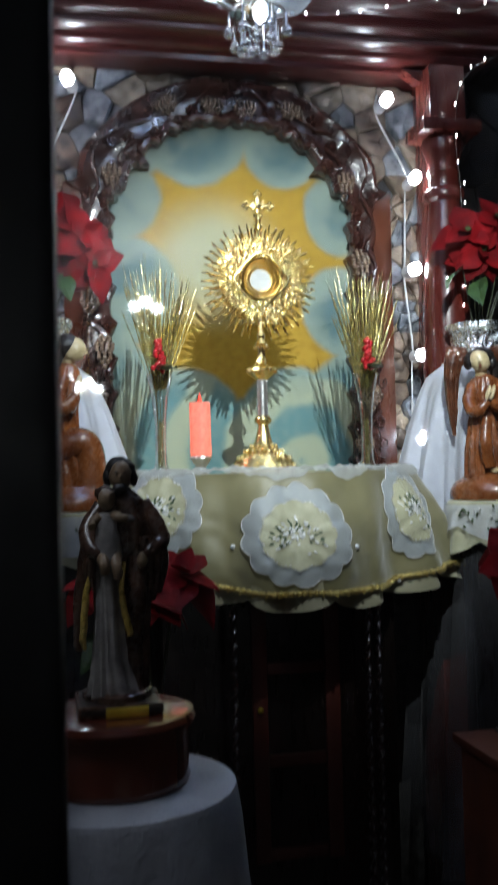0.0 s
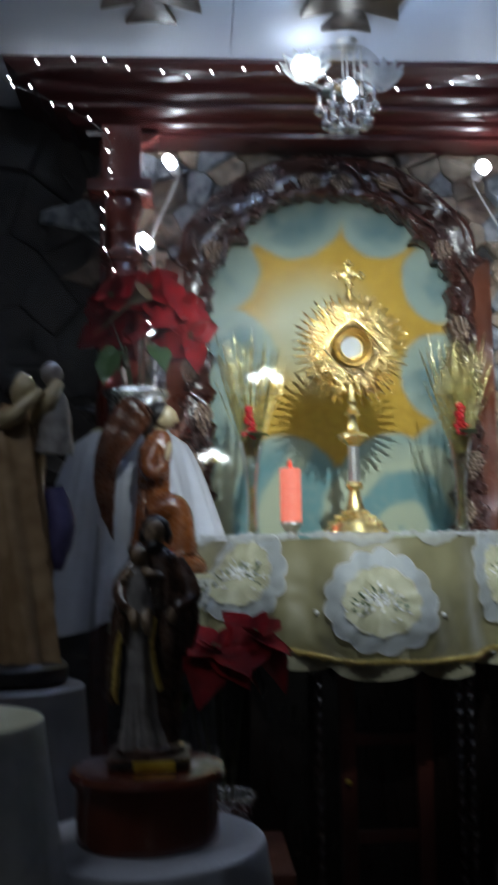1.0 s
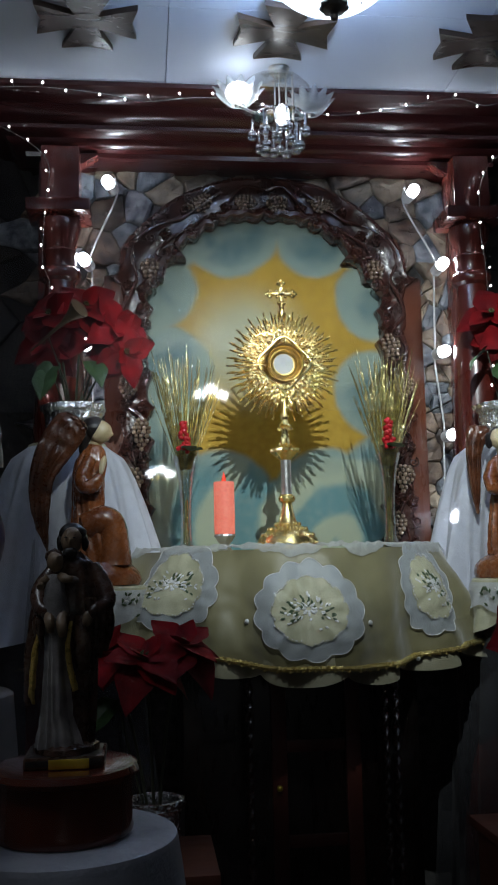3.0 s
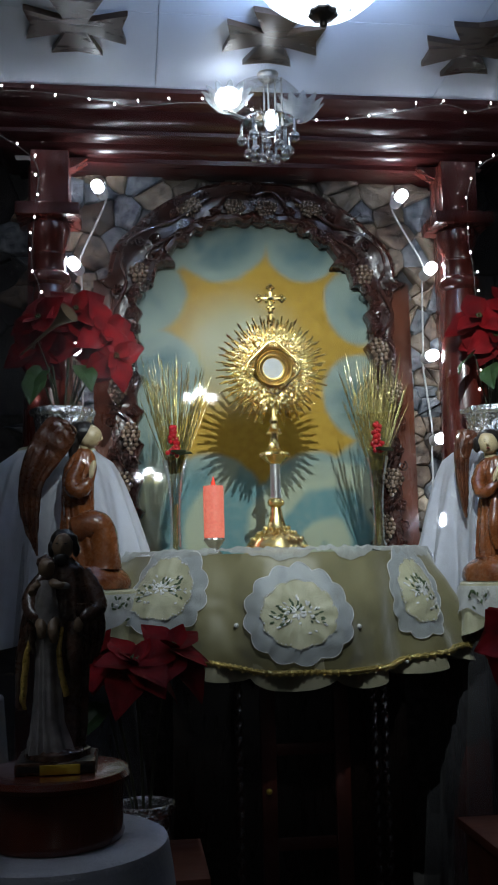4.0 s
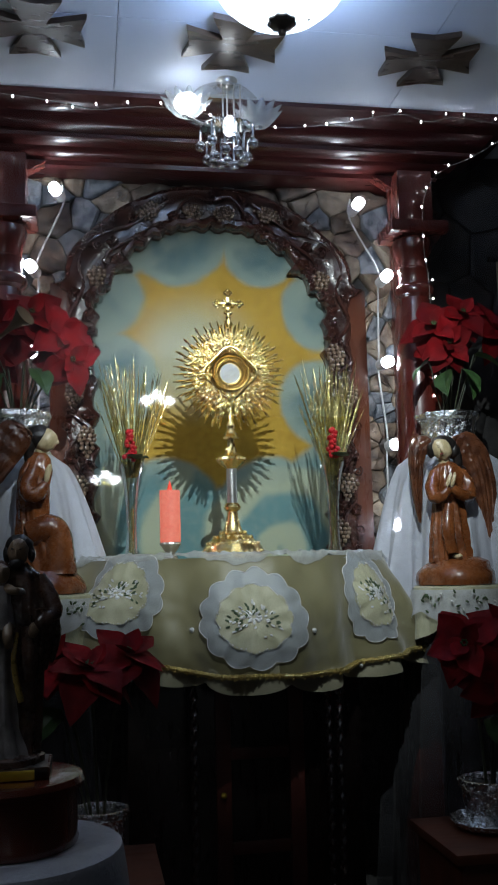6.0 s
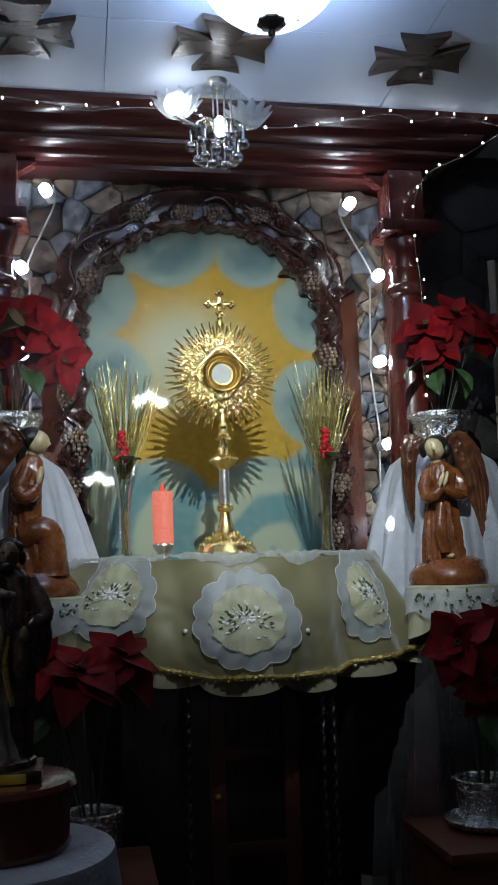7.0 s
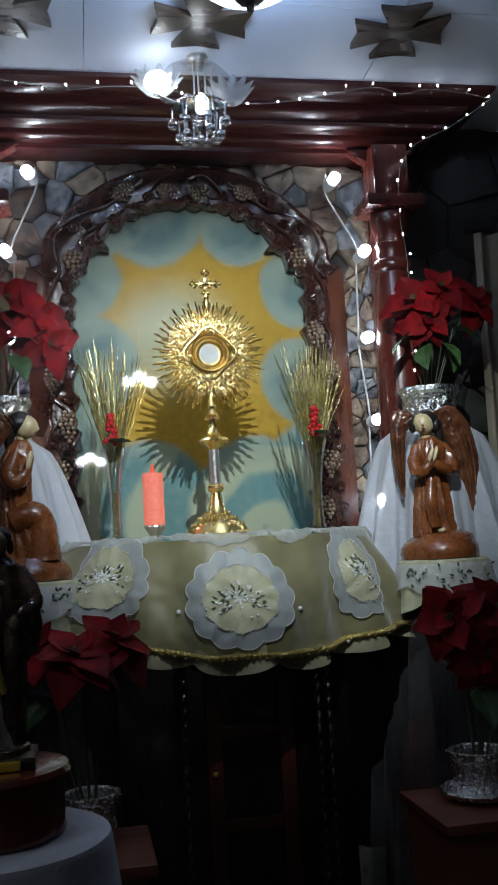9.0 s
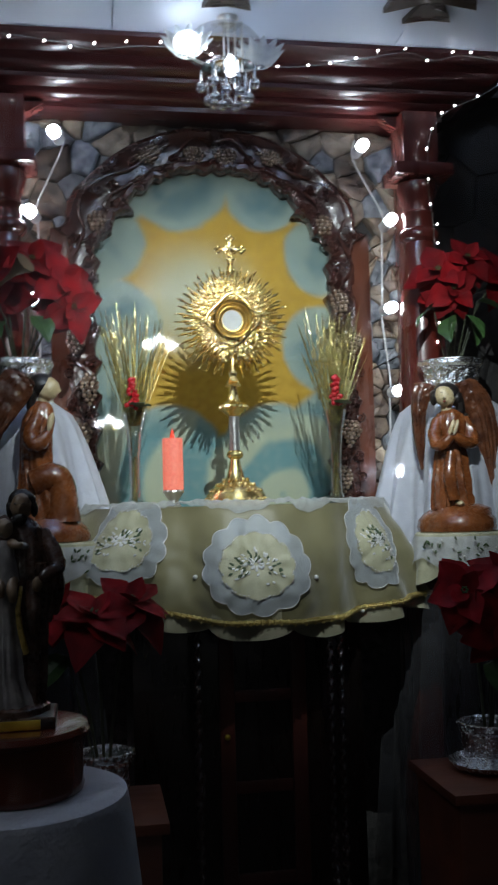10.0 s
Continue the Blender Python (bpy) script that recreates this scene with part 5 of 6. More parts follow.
def wing_shape(bm, outer, inner, y, mi, thick=0.010, ridges=6):
    """Carved wing between two edges that run from the shoulder to the tip; long feather grooves, short scallops near the top."""
    o, i = smooth_path([(x, y, z) for x, z in outer], 7), smooth_path([(x, y, z) for x, z in inner], 7)
    m = 17
    rings = []
    for k, (a, b) in enumerate(zip(o, i)):
        s = k / (len(o) - 1)
        row = []
        for j in range(m):
            u = j / (m - 1)
            p = a + (b - a) * u
            round_ = math.sin(math.pi * u) ** 0.5
            groove = 0.0045 * abs(math.sin(ridges * math.pi * u)) if s > 0.38 else 0.0050 * abs(math.sin(4 * math.pi * u + 1.57 * (int(s * 22) % 2))) * abs(math.sin(s * 22 * math.pi * 0.5))
            row.append((p.x, y - (thick * round_ + groove) * (1 - 0.45 * s), p.z))
        back = [(a + (b - a) * (j / (m - 1))) for j in range(m - 2, 0, -1)]
        row += [(p.x, y + 0.5 * thick * (1 - 0.5 * s), p.z) for p in back]
        rings.append(row)
    ring_surface(bm, rings, True, True, True, mi)


def angel_standing():
    """Praying angel with folded hands, on a round plinth."""
    bm = bmesh.new()
    x, y, z = 0.466, -0.457, 1.262
    # plinth
    lathe(bm, [(0.086, 0.0), (0.088, 0.010), (0.085, 0.026), (0.079, 0.034), (0.062, 0.050), (0.04, 0.060), (0.0, 0.064)], (x + 0.018, y, z), 40, 0, wobble=lambda a, q: 0.03 * math.sin(3 * a))
    robe(bm, [(z + 0.05, x - 0.002, y, 0.045, 0.038), (z + 0.08, x - 0.003, y, 0.042, 0.036), (z + 0.12, x - 0.002, y, 0.039, 0.033), (z + 0.165, x, y, 0.035, 0.029), (z + 0.200, x, y, 0.031, 0.026), (z + 0.235, x, y, 0.034, 0.026), (z + 0.262, x + 0.002, y, 0.036, 0.025), (z + 0.280, x + 0.002, y, 0.027, 0.020), (z + 0.292, x, y, 0.012, 0.012)], 10, 0.16, seg=90)
    limb(bm, [(x + 0.028, y, z + 0.270), (x + 0.040, y - 0.010, z + 0.236), (x + 0.036, y - 0.024, z + 0.207), (x + 0.014, y - 0.040, z + 0.210), (x - 0.010, y - 0.048, z + 0.226)], (0.012, 0.015, 0.016, 0.015, 0.009), 0)
    limb(bm, [(x - 0.024, y, z + 0.268), (x - 0.038, y - 0.014, z + 0.228), (x - 0.036, y - 0.030, z + 0.202), (x - 0.026, y - 0.044, z + 0.208), (x - 0.014, y - 0.050, z + 0.226)], (0.012, 0.014, 0.015, 0.013, 0.008), 0)
    for s in (-1, 1):
        ball(bm, (x - 0.012 + s * 0.0045, y - 0.058, z + 0.243), (0.0048, 0.007, 0.020), 2, 1, Matrix.Rotation(0.25, 3, "Y"))
    ball(bm, (x - 0.006, y - 0.002, z + 0.296), (0.012, 0.012, 0.018), 2, 1)
    ball(bm, (x - 0.012, y - 0.010, z + 0.322), (0.0205, 0.023, 0.027), 3, 1, Matrix.Rotation(-0.25, 3, "Y"))
    ball(bm, (x - 0.021, y - 0.032, z + 0.318), (0.0028, 0.005, 0.005), 1, 1)
    ball(bm, (x - 0.003, y + 0.003, z + 0.332), (0.0275, 0.0275, 0.0265), 3, 2)
    ball(bm, (x + 0.014, y - 0.002, z + 0.320), (0.013, 0.020, 0.021), 2, 2)
    ball(bm, (x - 0.030, y + 0.004, z + 0.322), (0.008, 0.018, 0.020), 2, 2)
    for e in (-1, 1):
        ball(bm, (x - 0.0185 + e * 0.0072, y - 0.0305 + 0.002 * e, z + 0.3245), (0.0036, 0.0016, 0.0013), 1, 2)
        ball(bm, (x - 0.0185 + e * 0.0075, y - 0.0290 + 0.002 * e, z + 0.3295), (0.0048, 0.0016, 0.0009), 1, 2)
    ball(bm, (x - 0.0190, y - 0.0300, z + 0.3085), (0.0036, 0.0018, 0.0014), 1, 4)
    limb(bm, [(x + 0.016, y - 0.004, z + 0.330), (x + 0.024, y - 0.002, z + 0.300), (x + 0.026, y + 0.004, z + 0.268)], (0.011, 0.010, 0.006), 2)
    limb(bm, [(x - 0.012, y - 0.036, z + 0.185), (x - 0.020, y - 0.046, z + 0.13), (x - 0.012, y - 0.045, z + 0.07)], (0.010, 0.014, 0.012), 0)
    ball(bm, (x + 0.0, y - 0.040, z + 0.062), (0.010, 0.018, 0.008), 2, 1)
    for v in bm.verts:
        if v.co.z > z + 0.05:
            v.co.z = z + 0.05 + (v.co.z - z - 0.05) * 0.925
            v.co.x = x + 0.008 + (v.co.x - x) * 1.10
    wing_shape(bm, [(0.500, 1.598), (0.546, 1.609), (0.586, 1.568), (0.604, 1.491), (0.598, 1.405), (0.581, 1.356)],
               [(0.490, 1.585), (0.512, 1.549), (0.537, 1.515), (0.548, 1.463), (0.562, 1.406), (0.575, 1.357)], y + 0.030, 3, 0.013)
    wing_shape(bm, [(x - 0.020, z + 0.340), (x - 0.060, z + 0.335), (x - 0.068, z + 0.27), (x - 0.060, z + 0.19), (x - 0.050, z + 0.14)],
               [(x - 0.010, z + 0.32), (x - 0.030, z + 0.28), (x - 0.036, z + 0.23), (x - 0.040, z + 0.18), (x - 0.046, z + 0.14)], y + 0.040, 3)
    ob = part("angel_statue", roughen(bm, 0.0022, 85), [M["robe"], M["skin"], M["hair"], M["wing"], M["lip"]])
    tagged(ob, "glazed brown praying angel statue with feathered wings", "statue", "angel statues by the altar")


def angel_kneeling():
    """Kneeling angel seen from the side, with a tall swept wing."""
    bm = bmesh.new()
    x, y, z = -0.440, -0.465, 1.266
    lathe(bm, [(0.082, 0.0), (0.084, 0.010), (0.080, 0.022), (0.074, 0.030), (0.060, 0.046), (0.0, 0.052)], (x + 0.022, y, z), 40, 0, wobble=lambda a, q: 0.04 * math.sin(3 * a + 1))
    # folded legs and the raised knee under the robe
    robe(bm, [(z + 0.04, x + 0.016, y, 0.064, 0.044), (z + 0.08, x + 0.012, y, 0.054, 0.040), (z + 0.12, x + 0.006, y, 0.044, 0.036), (z + 0.16, x - 0.002, y, 0.034, 0.030), (z + 0.215, x - 0.002, y, 0.033, 0.030), (z + 0.255, x + 0.003, y, 0.034, 0.028), (z + 0.28, x + 0.009, y, 0.025, 0.021), (z + 0.295, x + 0.012, y, 0.012, 0.012)], 9, 0.15, seg=90)
    limb(bm, [(x - 0.004, y - 0.02, z + 0.122), (x + 0.028, y - 0.026, z + 0.134), (x + 0.048, y - 0.026, z + 0.124), (x + 0.052, y - 0.024, z + 0.088), (x + 0.050, y - 0.02, z + 0.045)], (0.030, 0.030, 0.027, 0.031, 0.040), 0)
    limb(bm, [(x + 0.004, y - 0.024, z + 0.262), (x - 0.010, y - 0.036, z + 0.226), (x - 0.004, y - 0.044, z + 0.202), (x + 0.014, y - 0.046, z + 0.208), (x + 0.026, y - 0.042, z + 0.226)], (0.014, 0.018, 0.018, 0.015, 0.009), 0)
    for s in (-1, 1):
        ball(bm, (x + 0.030, y - 0.042 + s * 0.005, z + 0.246), (0.006, 0.0045, 0.021), 2, 1, Matrix.Rotation(0.2, 3, "Y"))
    ball(bm, (x + 0.014, y - 0.002, z + 0.298), (0.012, 0.012, 0.016), 2, 1)
    ball(bm, (x + 0.024, y - 0.006, z + 0.320), (0.024, 0.021, 0.026), 3, 1, Matrix.Rotation(0.2, 3, "Y"))
    ball(bm, (x + 0.047, y - 0.006, z + 0.316), (0.005, 0.003, 0.005), 1, 1)
    ball(bm, (x + 0.010, y - 0.001, z + 0.328), (0.0285, 0.0265, 0.0265), 3, 2)
    ball(bm, (x - 0.006, y - 0.002, z + 0.318), (0.015, 0.020, 0.020), 2, 2)
    ball(bm, (x + 0.0395, y - 0.0195, z + 0.3235), (0.0028, 0.0018, 0.0013), 1, 2)
    ball(bm, (x + 0.0400, y - 0.0185, z + 0.3285), (0.0038, 0.0018, 0.0010), 1, 2)
    ball(bm, (x + 0.0440, y - 0.0130, z + 0.3065), (0.0022, 0.0030, 0.0014), 1, 4)
    limb(bm, [(x + 0.000, y - 0.008, z + 0.330), (x - 0.010, y - 0.008, z + 0.305), (x - 0.012, y - 0.002, z + 0.275)], (0.014, 0.012, 0.007), 2)
    hx, hz = x + 0.022, z + 0.322
    wing_shape(bm, [(hx - 0.030, hz + 0.016), (hx - 0.075, hz + 0.036), (hx - 0.122, hz - 0.024), (hx - 0.142, hz - 0.108), (hx - 0.134, hz - 0.183), (hx - 0.105, hz - 0.250)],
               [(hx - 0.022, hz + 0.002), (hx - 0.030, hz - 0.020), (hx - 0.056, hz - 0.058), (hx - 0.090, hz - 0.105), (hx - 0.100, hz - 0.170), (hx - 0.102, hz - 0.250)], y - 0.040, 3)
    ob = part("angel_statue", roughen(bm, 0.0022, 85), [M["robe"], M["skin"], M["hair"], M["wing"], M["lip"]])
    tagged(ob, "glazed dark brown kneeling angel statue with swept wing", "statue", "angel statues by the altar")


def saint_statue():
    """Bearded figure in a brown mantle over a grey robe, a small child on the arm."""
    bm = bmesh.new()
    x, y, z = -0.415, -1.456, 1.106
    box(bm, x - 0.034, x + 0.047, y - 0.036, y + 0.036, z, z + 0.012, 0.003, 2)
    lathe(bm, [(0.034, 0.012), (0.033, 0.018), (0.026, 0.022), (0.0, 0.023)], (x + 0.006, y, z), 28, 0, wobble=lambda a, q: 0.08 * math.sin(3 * a))
    # brown mantle
    robe(bm, [(z + 0.018, x + 0.010, y + 0.004, 0.024, 0.020), (z + 0.06, x + 0.012, y + 0.004, 0.025, 0.020), (z + 0.11, x + 0.012, y + 0.002, 0.028, 0.021), (z + 0.15, x + 0.014, y, 0.030, 0.021), (z + 0.185, x + 0.014, y, 0.028, 0.019), (z + 0.205, x + 0.013, y, 0.021, 0.015), (z + 0.216, x + 0.012, y, 0.009, 0.009)], 9, 0.15, 0, seg=80)
    # grey robe in front, in long upright folds
    robe(bm, [(z + 0.018, x + 0.001, y - 0.014, 0.023, 0.017), (z + 0.05, x - 0.002, y - 0.014, 0.016, 0.015), (z + 0.10, x - 0.002, y - 0.014, 0.013, 0.014), (z + 0.15, x - 0.002, y - 0.012, 0.012, 0.013)], 7, 0.24, 3, seg=80)
    # head: face, hair falling to the shoulders, beard
    ball(bm, (x + 0.012, y - 0.006, z + 0.2275), (0.0108, 0.0125, 0.0150), 3, 1)
    ball(bm, (x + 0.013, y + 0.003, z + 0.2345), (0.0145, 0.0135, 0.0125), 3, 2)
    for s in (-1, 1):
        ball(bm, (x + 0.013 + s * 0.0125, y + 0.002, z + 0.2255), (0.0042, 0.008, 0.0095), 2, 2)
        ball(bm, (x + 0.0115 + s * 0.0045, y - 0.0178, z + 0.2305), (0.0022, 0.0012, 0.0011), 1, 2)
    ball(bm, (x + 0.0115, y - 0.013, z + 0.2145), (0.0078, 0.0065, 0.0075), 2, 2)
    ball(bm, (x + 0.0115, y - 0.0185, z + 0.2265), (0.0018, 0.0022, 0.0038), 1, 1)
    # arms under the mantle
    limb(bm, [(x + 0.034, y, z + 0.200), (x + 0.046, y - 0.008, z + 0.178), (x + 0.050, y - 0.016, z + 0.163), (x + 0.040, y - 0.026, z + 0.157), (x + 0.031, y - 0.028, z + 0.150)], (0.008, 0.0095, 0.0085, 0.007, 0.005), 0)
    for k in range(4):
        limb(bm, [(x + 0.050 - 0.006 * k, y - 0.014 - 0.004 * k, z + 0.168), (x + 0.052 - 0.007 * k, y - 0.012 - 0.004 * k, z + 0.140), (x + 0.047 - 0.006 * k, y - 0.010 - 0.004 * k, z + 0.112 - 0.006 * k)], (0.004, 0.0055, 0.002), 0)
    ball(bm, (x + 0.030, y - 0.030, z + 0.147), (0.0055, 0.005, 0.0085), 2, 1)
    limb(bm, [(x - 0.006, y, z + 0.198), (x - 0.020, y - 0.010, z + 0.175), (x - 0.014, y - 0.026, z + 0.156), (x + 0.006, y - 0.032, z + 0.155)], (0.008, 0.0095, 0.009, 0.006), 0)
    for k in range(3):
        limb(bm, [(x - 0.020 + 0.004 * k, y - 0.012 - 0.006 * k, z + 0.172), (x - 0.026 + 0.004 * k, y - 0.014 - 0.005 * k, z + 0.145), (x - 0.024 + 0.004 * k, y - 0.013 - 0.004 * k, z + 0.118)], (0.004, 0.005, 0.002), 0)
    # child on the arm, in a pale tunic
    limb(bm, [(x - 0.002, y - 0.026, z + 0.150), (x - 0.003, y - 0.028, z + 0.172), (x - 0.003, y - 0.026, z + 0.192)], (0.0135, 0.0115, 0.0075), 3)
    ball(bm, (x - 0.003, y - 0.028, z + 0.2055), (0.0088, 0.0095, 0.0110), 2, 1)
    ball(bm, (x - 0.004, y - 0.021, z + 0.2100), (0.0098, 0.0095, 0.0092), 2, 0)
    limb(bm, [(x + 0.003, y - 0.030, z + 0.190), (x + 0.009, y - 0.038, z + 0.188), (x + 0.016, y - 0.038, z + 0.1875)], (0.005, 0.0042, 0.0035), 1)
    ball(bm, (x + 0.0165, y - 0.038, z + 0.1870), (0.0058, 0.0035, 0.0035), 2, 3)
    limb(bm, [(x - 0.009, y - 0.030, z + 0.190), (x - 0.016, y - 0.030, z + 0.184), (x - 0.017, y - 0.036, z + 0.180)], (0.005, 0.0042, 0.0032), 1)
    for dx, dz in ((-0.006, 0.0), (0.006, -0.004)):
        limb(bm, [(x - 0.002 + dx, y - 0.032, z + 0.152), (x - 0.001 + dx, y - 0.042, z + 0.144 + dz), (x + dx, y - 0.039, z + 0.136 + dz)], (0.006, 0.005, 0.0038), 1)
    # turned-back mantle edges with gilt lining
    limb(bm, [(x - 0.017, y - 0.020, z + 0.150), (x - 0.024, y - 0.020, z + 0.11), (x - 0.027, y - 0.018, z + 0.075), (x - 0.026, y - 0.014, z + 0.062)], (0.0022, 0.0034, 0.0036, 0.002), 4)
    limb(bm, [(x - 0.022, y - 0.012, z + 0.150), (x - 0.029, y - 0.012, z + 0.11), (x - 0.031, y - 0.010, z + 0.060)], (0.006, 0.007, 0.004), 0)
    limb(bm, [(x + 0.013, y - 0.024, z + 0.145), (x + 0.010, y - 0.026, z + 0.115), (x + 0.015, y - 0.025, z + 0.085), (x + 0.017, y - 0.024, z + 0.075)], (0.002, 0.003, 0.0036, 0.003), 4)
    limb(bm, [(x + 0.024, y - 0.020, z + 0.150), (x + 0.025, y - 0.023, z + 0.12), (x + 0.026, y - 0.020, z + 0.092)], (0.007, 0.010, 0.006), 0)
    ob = part("saint_statue", roughen(bm, 0.0013, 150), [M["habit"], M["skin_dark"], M["hair"], M["habit_grey"], M["wood_gold"]])
    tagged(ob, "small dark painted saint statue with child on wooden box", "statue")


def tall_statue():
    bm = bmesh.new()
    x, y, z = -0.625, -1.0, 1.15
    robe(bm, [(z, x, y, 0.062, 0.055), (z + 0.06, x + 0.0, y, 0.058, 0.05), (z + 0.16, x + 0.0, y, 0.052, 0.044), (z + 0.25, x - 0.004, y, 0.045, 0.038), (z + 0.32, x - 0.006, y, 0.046, 0.036), (z + 0.37, x - 0.008, y, 0.036, 0.028), (z + 0.385, x - 0.008, y, 0.012, 0.012)], 8, 0.26, 0, seg=96)
    ball(bm, (x + 0.010, y - 0.010, z + 0.405), (0.020, 0.022, 0.026), 3, 1)
    ball(bm, (x + 0.002, y, z + 0.413), (0.025, 0.025, 0.024), 3, 2)
    limb(bm, [(x + 0.028, y, z + 0.36), (x + 0.050, y - 0.03, z + 0.385), (x + 0.066, y - 0.03, z + 0.415)], (0.015, 0.014, 0.009), 1)
    limb(bm, [(x - 0.03, y, z + 0.36), (x + 0.0, y - 0.045, z + 0.36), (x + 0.044, y - 0.04, z + 0.40)], (0.014, 0.013, 0.009), 1)
    limb(bm, [(x + 0.058, y - 0.01, z + 0.31), (x + 0.060, y - 0.012, z + 0.36), (x + 0.056, y - 0.014, z + 0.40)], (0.028, 0.024, 0.016), 3)
    ball(bm, (x + 0.054, y - 0.016, z + 0.43), (0.017, 0.018, 0.019), 2, 3)
    limb(bm, [(x + 0.055, y + 0.01, z + 0.26), (x + 0.066, y + 0.01, z + 0.2), (x + 0.055, y + 0.012, z + 0.14)], (0.014, 0.022, 0.012), 4)
    lathe(bm, [(0.078, -0.02), (0.078, 0.0), (0.07, 0.008), (0.0, 0.01)], (x, y, z), 30, 2)
    ob = part("saint_statue", roughen(bm, 0.003, 80), [M["ochre_robe"], M["skin"], M["hair"], M["habit_grey"], M["violet"]])
    tagged(ob, "tall ochre-robed plaster saint statue on a draped stand", "statue")


# ---- stands, tables and cloths ----
def skirt(at, r0, r1, z0, z1, folds, depth, seed, seg=120, rows=16, hem=0.0, squash=1.0, power=1.0):
    """A cloth hung from a round rim, widening to its hem."""
    rng = random.Random(seed)
    ph = [rng.uniform(0, 6.3) for _ in range(4)]
    bm = bmesh.new()
    rings = []
    for k in range(rows + 1):
        s = k / rows
        ring = []
        for i in range(seg):
            a = 2 * math.pi * i / seg
            w = depth * s * (math.sin(folds * a + ph[0] + 1.2 * math.sin(a + ph[1])) + 0.45 * math.sin((2 * folds + 1) * a + ph[2]))
            r = (r0 + (r1 - r0) * s ** power) * (1 + w)
            ring.append((at[0] + r * math.cos(a), at[1] + squash * r * math.sin(a), z0 + (z1 - z0 - hem * abs(math.cos(2 * a + ph[3]))) * s))
        rings.append(ring)
    ring_surface(bm, rings)
    return bm


def pot_stand(x, label, seed):
    st = thing("plant_stand", label, "plant stand", "draped stands beside the columns")
    y = -0.27
    part("post", lathe(bmesh.new(), [(0.10, 0.0), (0.10, 0.05), (0.05, 0.08), (0.05, 1.50), (0.085, 1.53), (0.085, 1.578)], (x, y, 0), 28), M["shaded_wood"], st, "dark wooden post")
    part("top_cloth", skirt((x, y, 0), 0.088, 0.118, 1.583, 1.49, 9, 0.05, seed, hem=0.03), M["cloth_cream"], st, "cream top cloth")
    bm = bmesh.new()
    lathe(bm, [(0.0, 1.5835), (0.088, 1.5830), (0.0885, 1.580)], (x, y, 0), 40)
    part("top_disc", bm, M["cloth_cream"], st)
    part("tulle_drape", skirt((x, y, 0), 0.092, 0.214, 1.576, 1.19, 13, 0.15, seed + 1, seg=200, hem=0.05, power=0.45), M["tulle_thick"], st, "white tulle drape")
    part("long_tulle", skirt((x, y - 0.02, 0), 0.10, 0.21, 1.55, 0.55, 10, 0.10, seed + 2, hem=0.12, power=0.55), M["tulle_shaded"], st, "long sheer tulle with shade in its grey")


def angel_stand(x, y, z, seed, label):
    st = thing("angel_stand", label, "pedestal", "pedestals under the angels")
    part("post", lathe(bmesh.new(), [(0.09, 0.0), (0.09, 0.04), (0.05, 0.07), (0.05, z - 0.06), (0.08, z - 0.04), (0.08, z - 0.006)], (x, y, 0), 28), M["shaded_wood"], st)
    part("cloth_top", lathe(bmesh.new(), [(0.0, z - 0.0015), (0.095, z - 0.002), (0.1, z - 0.006)], (x, y, 0), 40), M["cloth_cream"], st)
    part("cloth_border", skirt((x, y, 0), 0.1, 0.112, z - 0.006, z - 0.088, 7, 0.05, seed, hem=0.03), M["cloth_cream"], st, "cream embroidered overhang")
    part("satin_edge", skirt((x, y, 0), 0.104, 0.118, z - 0.010, z - 0.055, 8, 0.04, seed + 3, hem=0.03, rows=8), M["tulle"], st, "sheer white edging")
    rng = random.Random(seed)
    bm, bm2 = bmesh.new(), bmesh.new()
    for k in range(40):
        a = radians(rng.uniform(205, 335))
        zz = z - 0.012 - rng.uniform(0, 0.05)
        r = 0.1165
        ball(bm if rng.random() < 0.5 else bm2, (x + r * math.cos(a), y + r * math.sin(a), zz), (0.0055, 0.003, 0.0026), 1, rot=Matrix.Rotation(rng.uniform(0, 3), 3, "Y"))
    part("leaf_embroidery", bm, M["thread_green"], st), part("flower_embroidery", bm2, M["thread_silver"], st)
    part("tulle_skirt", skirt((x, y, 0), 0.085, 0.13, z - 0.05, 0.4, 7, 0.10, seed + 5, hem=0.1), M["tulle_shaded"], st, "sheer tulle skirt with shade in its colour")


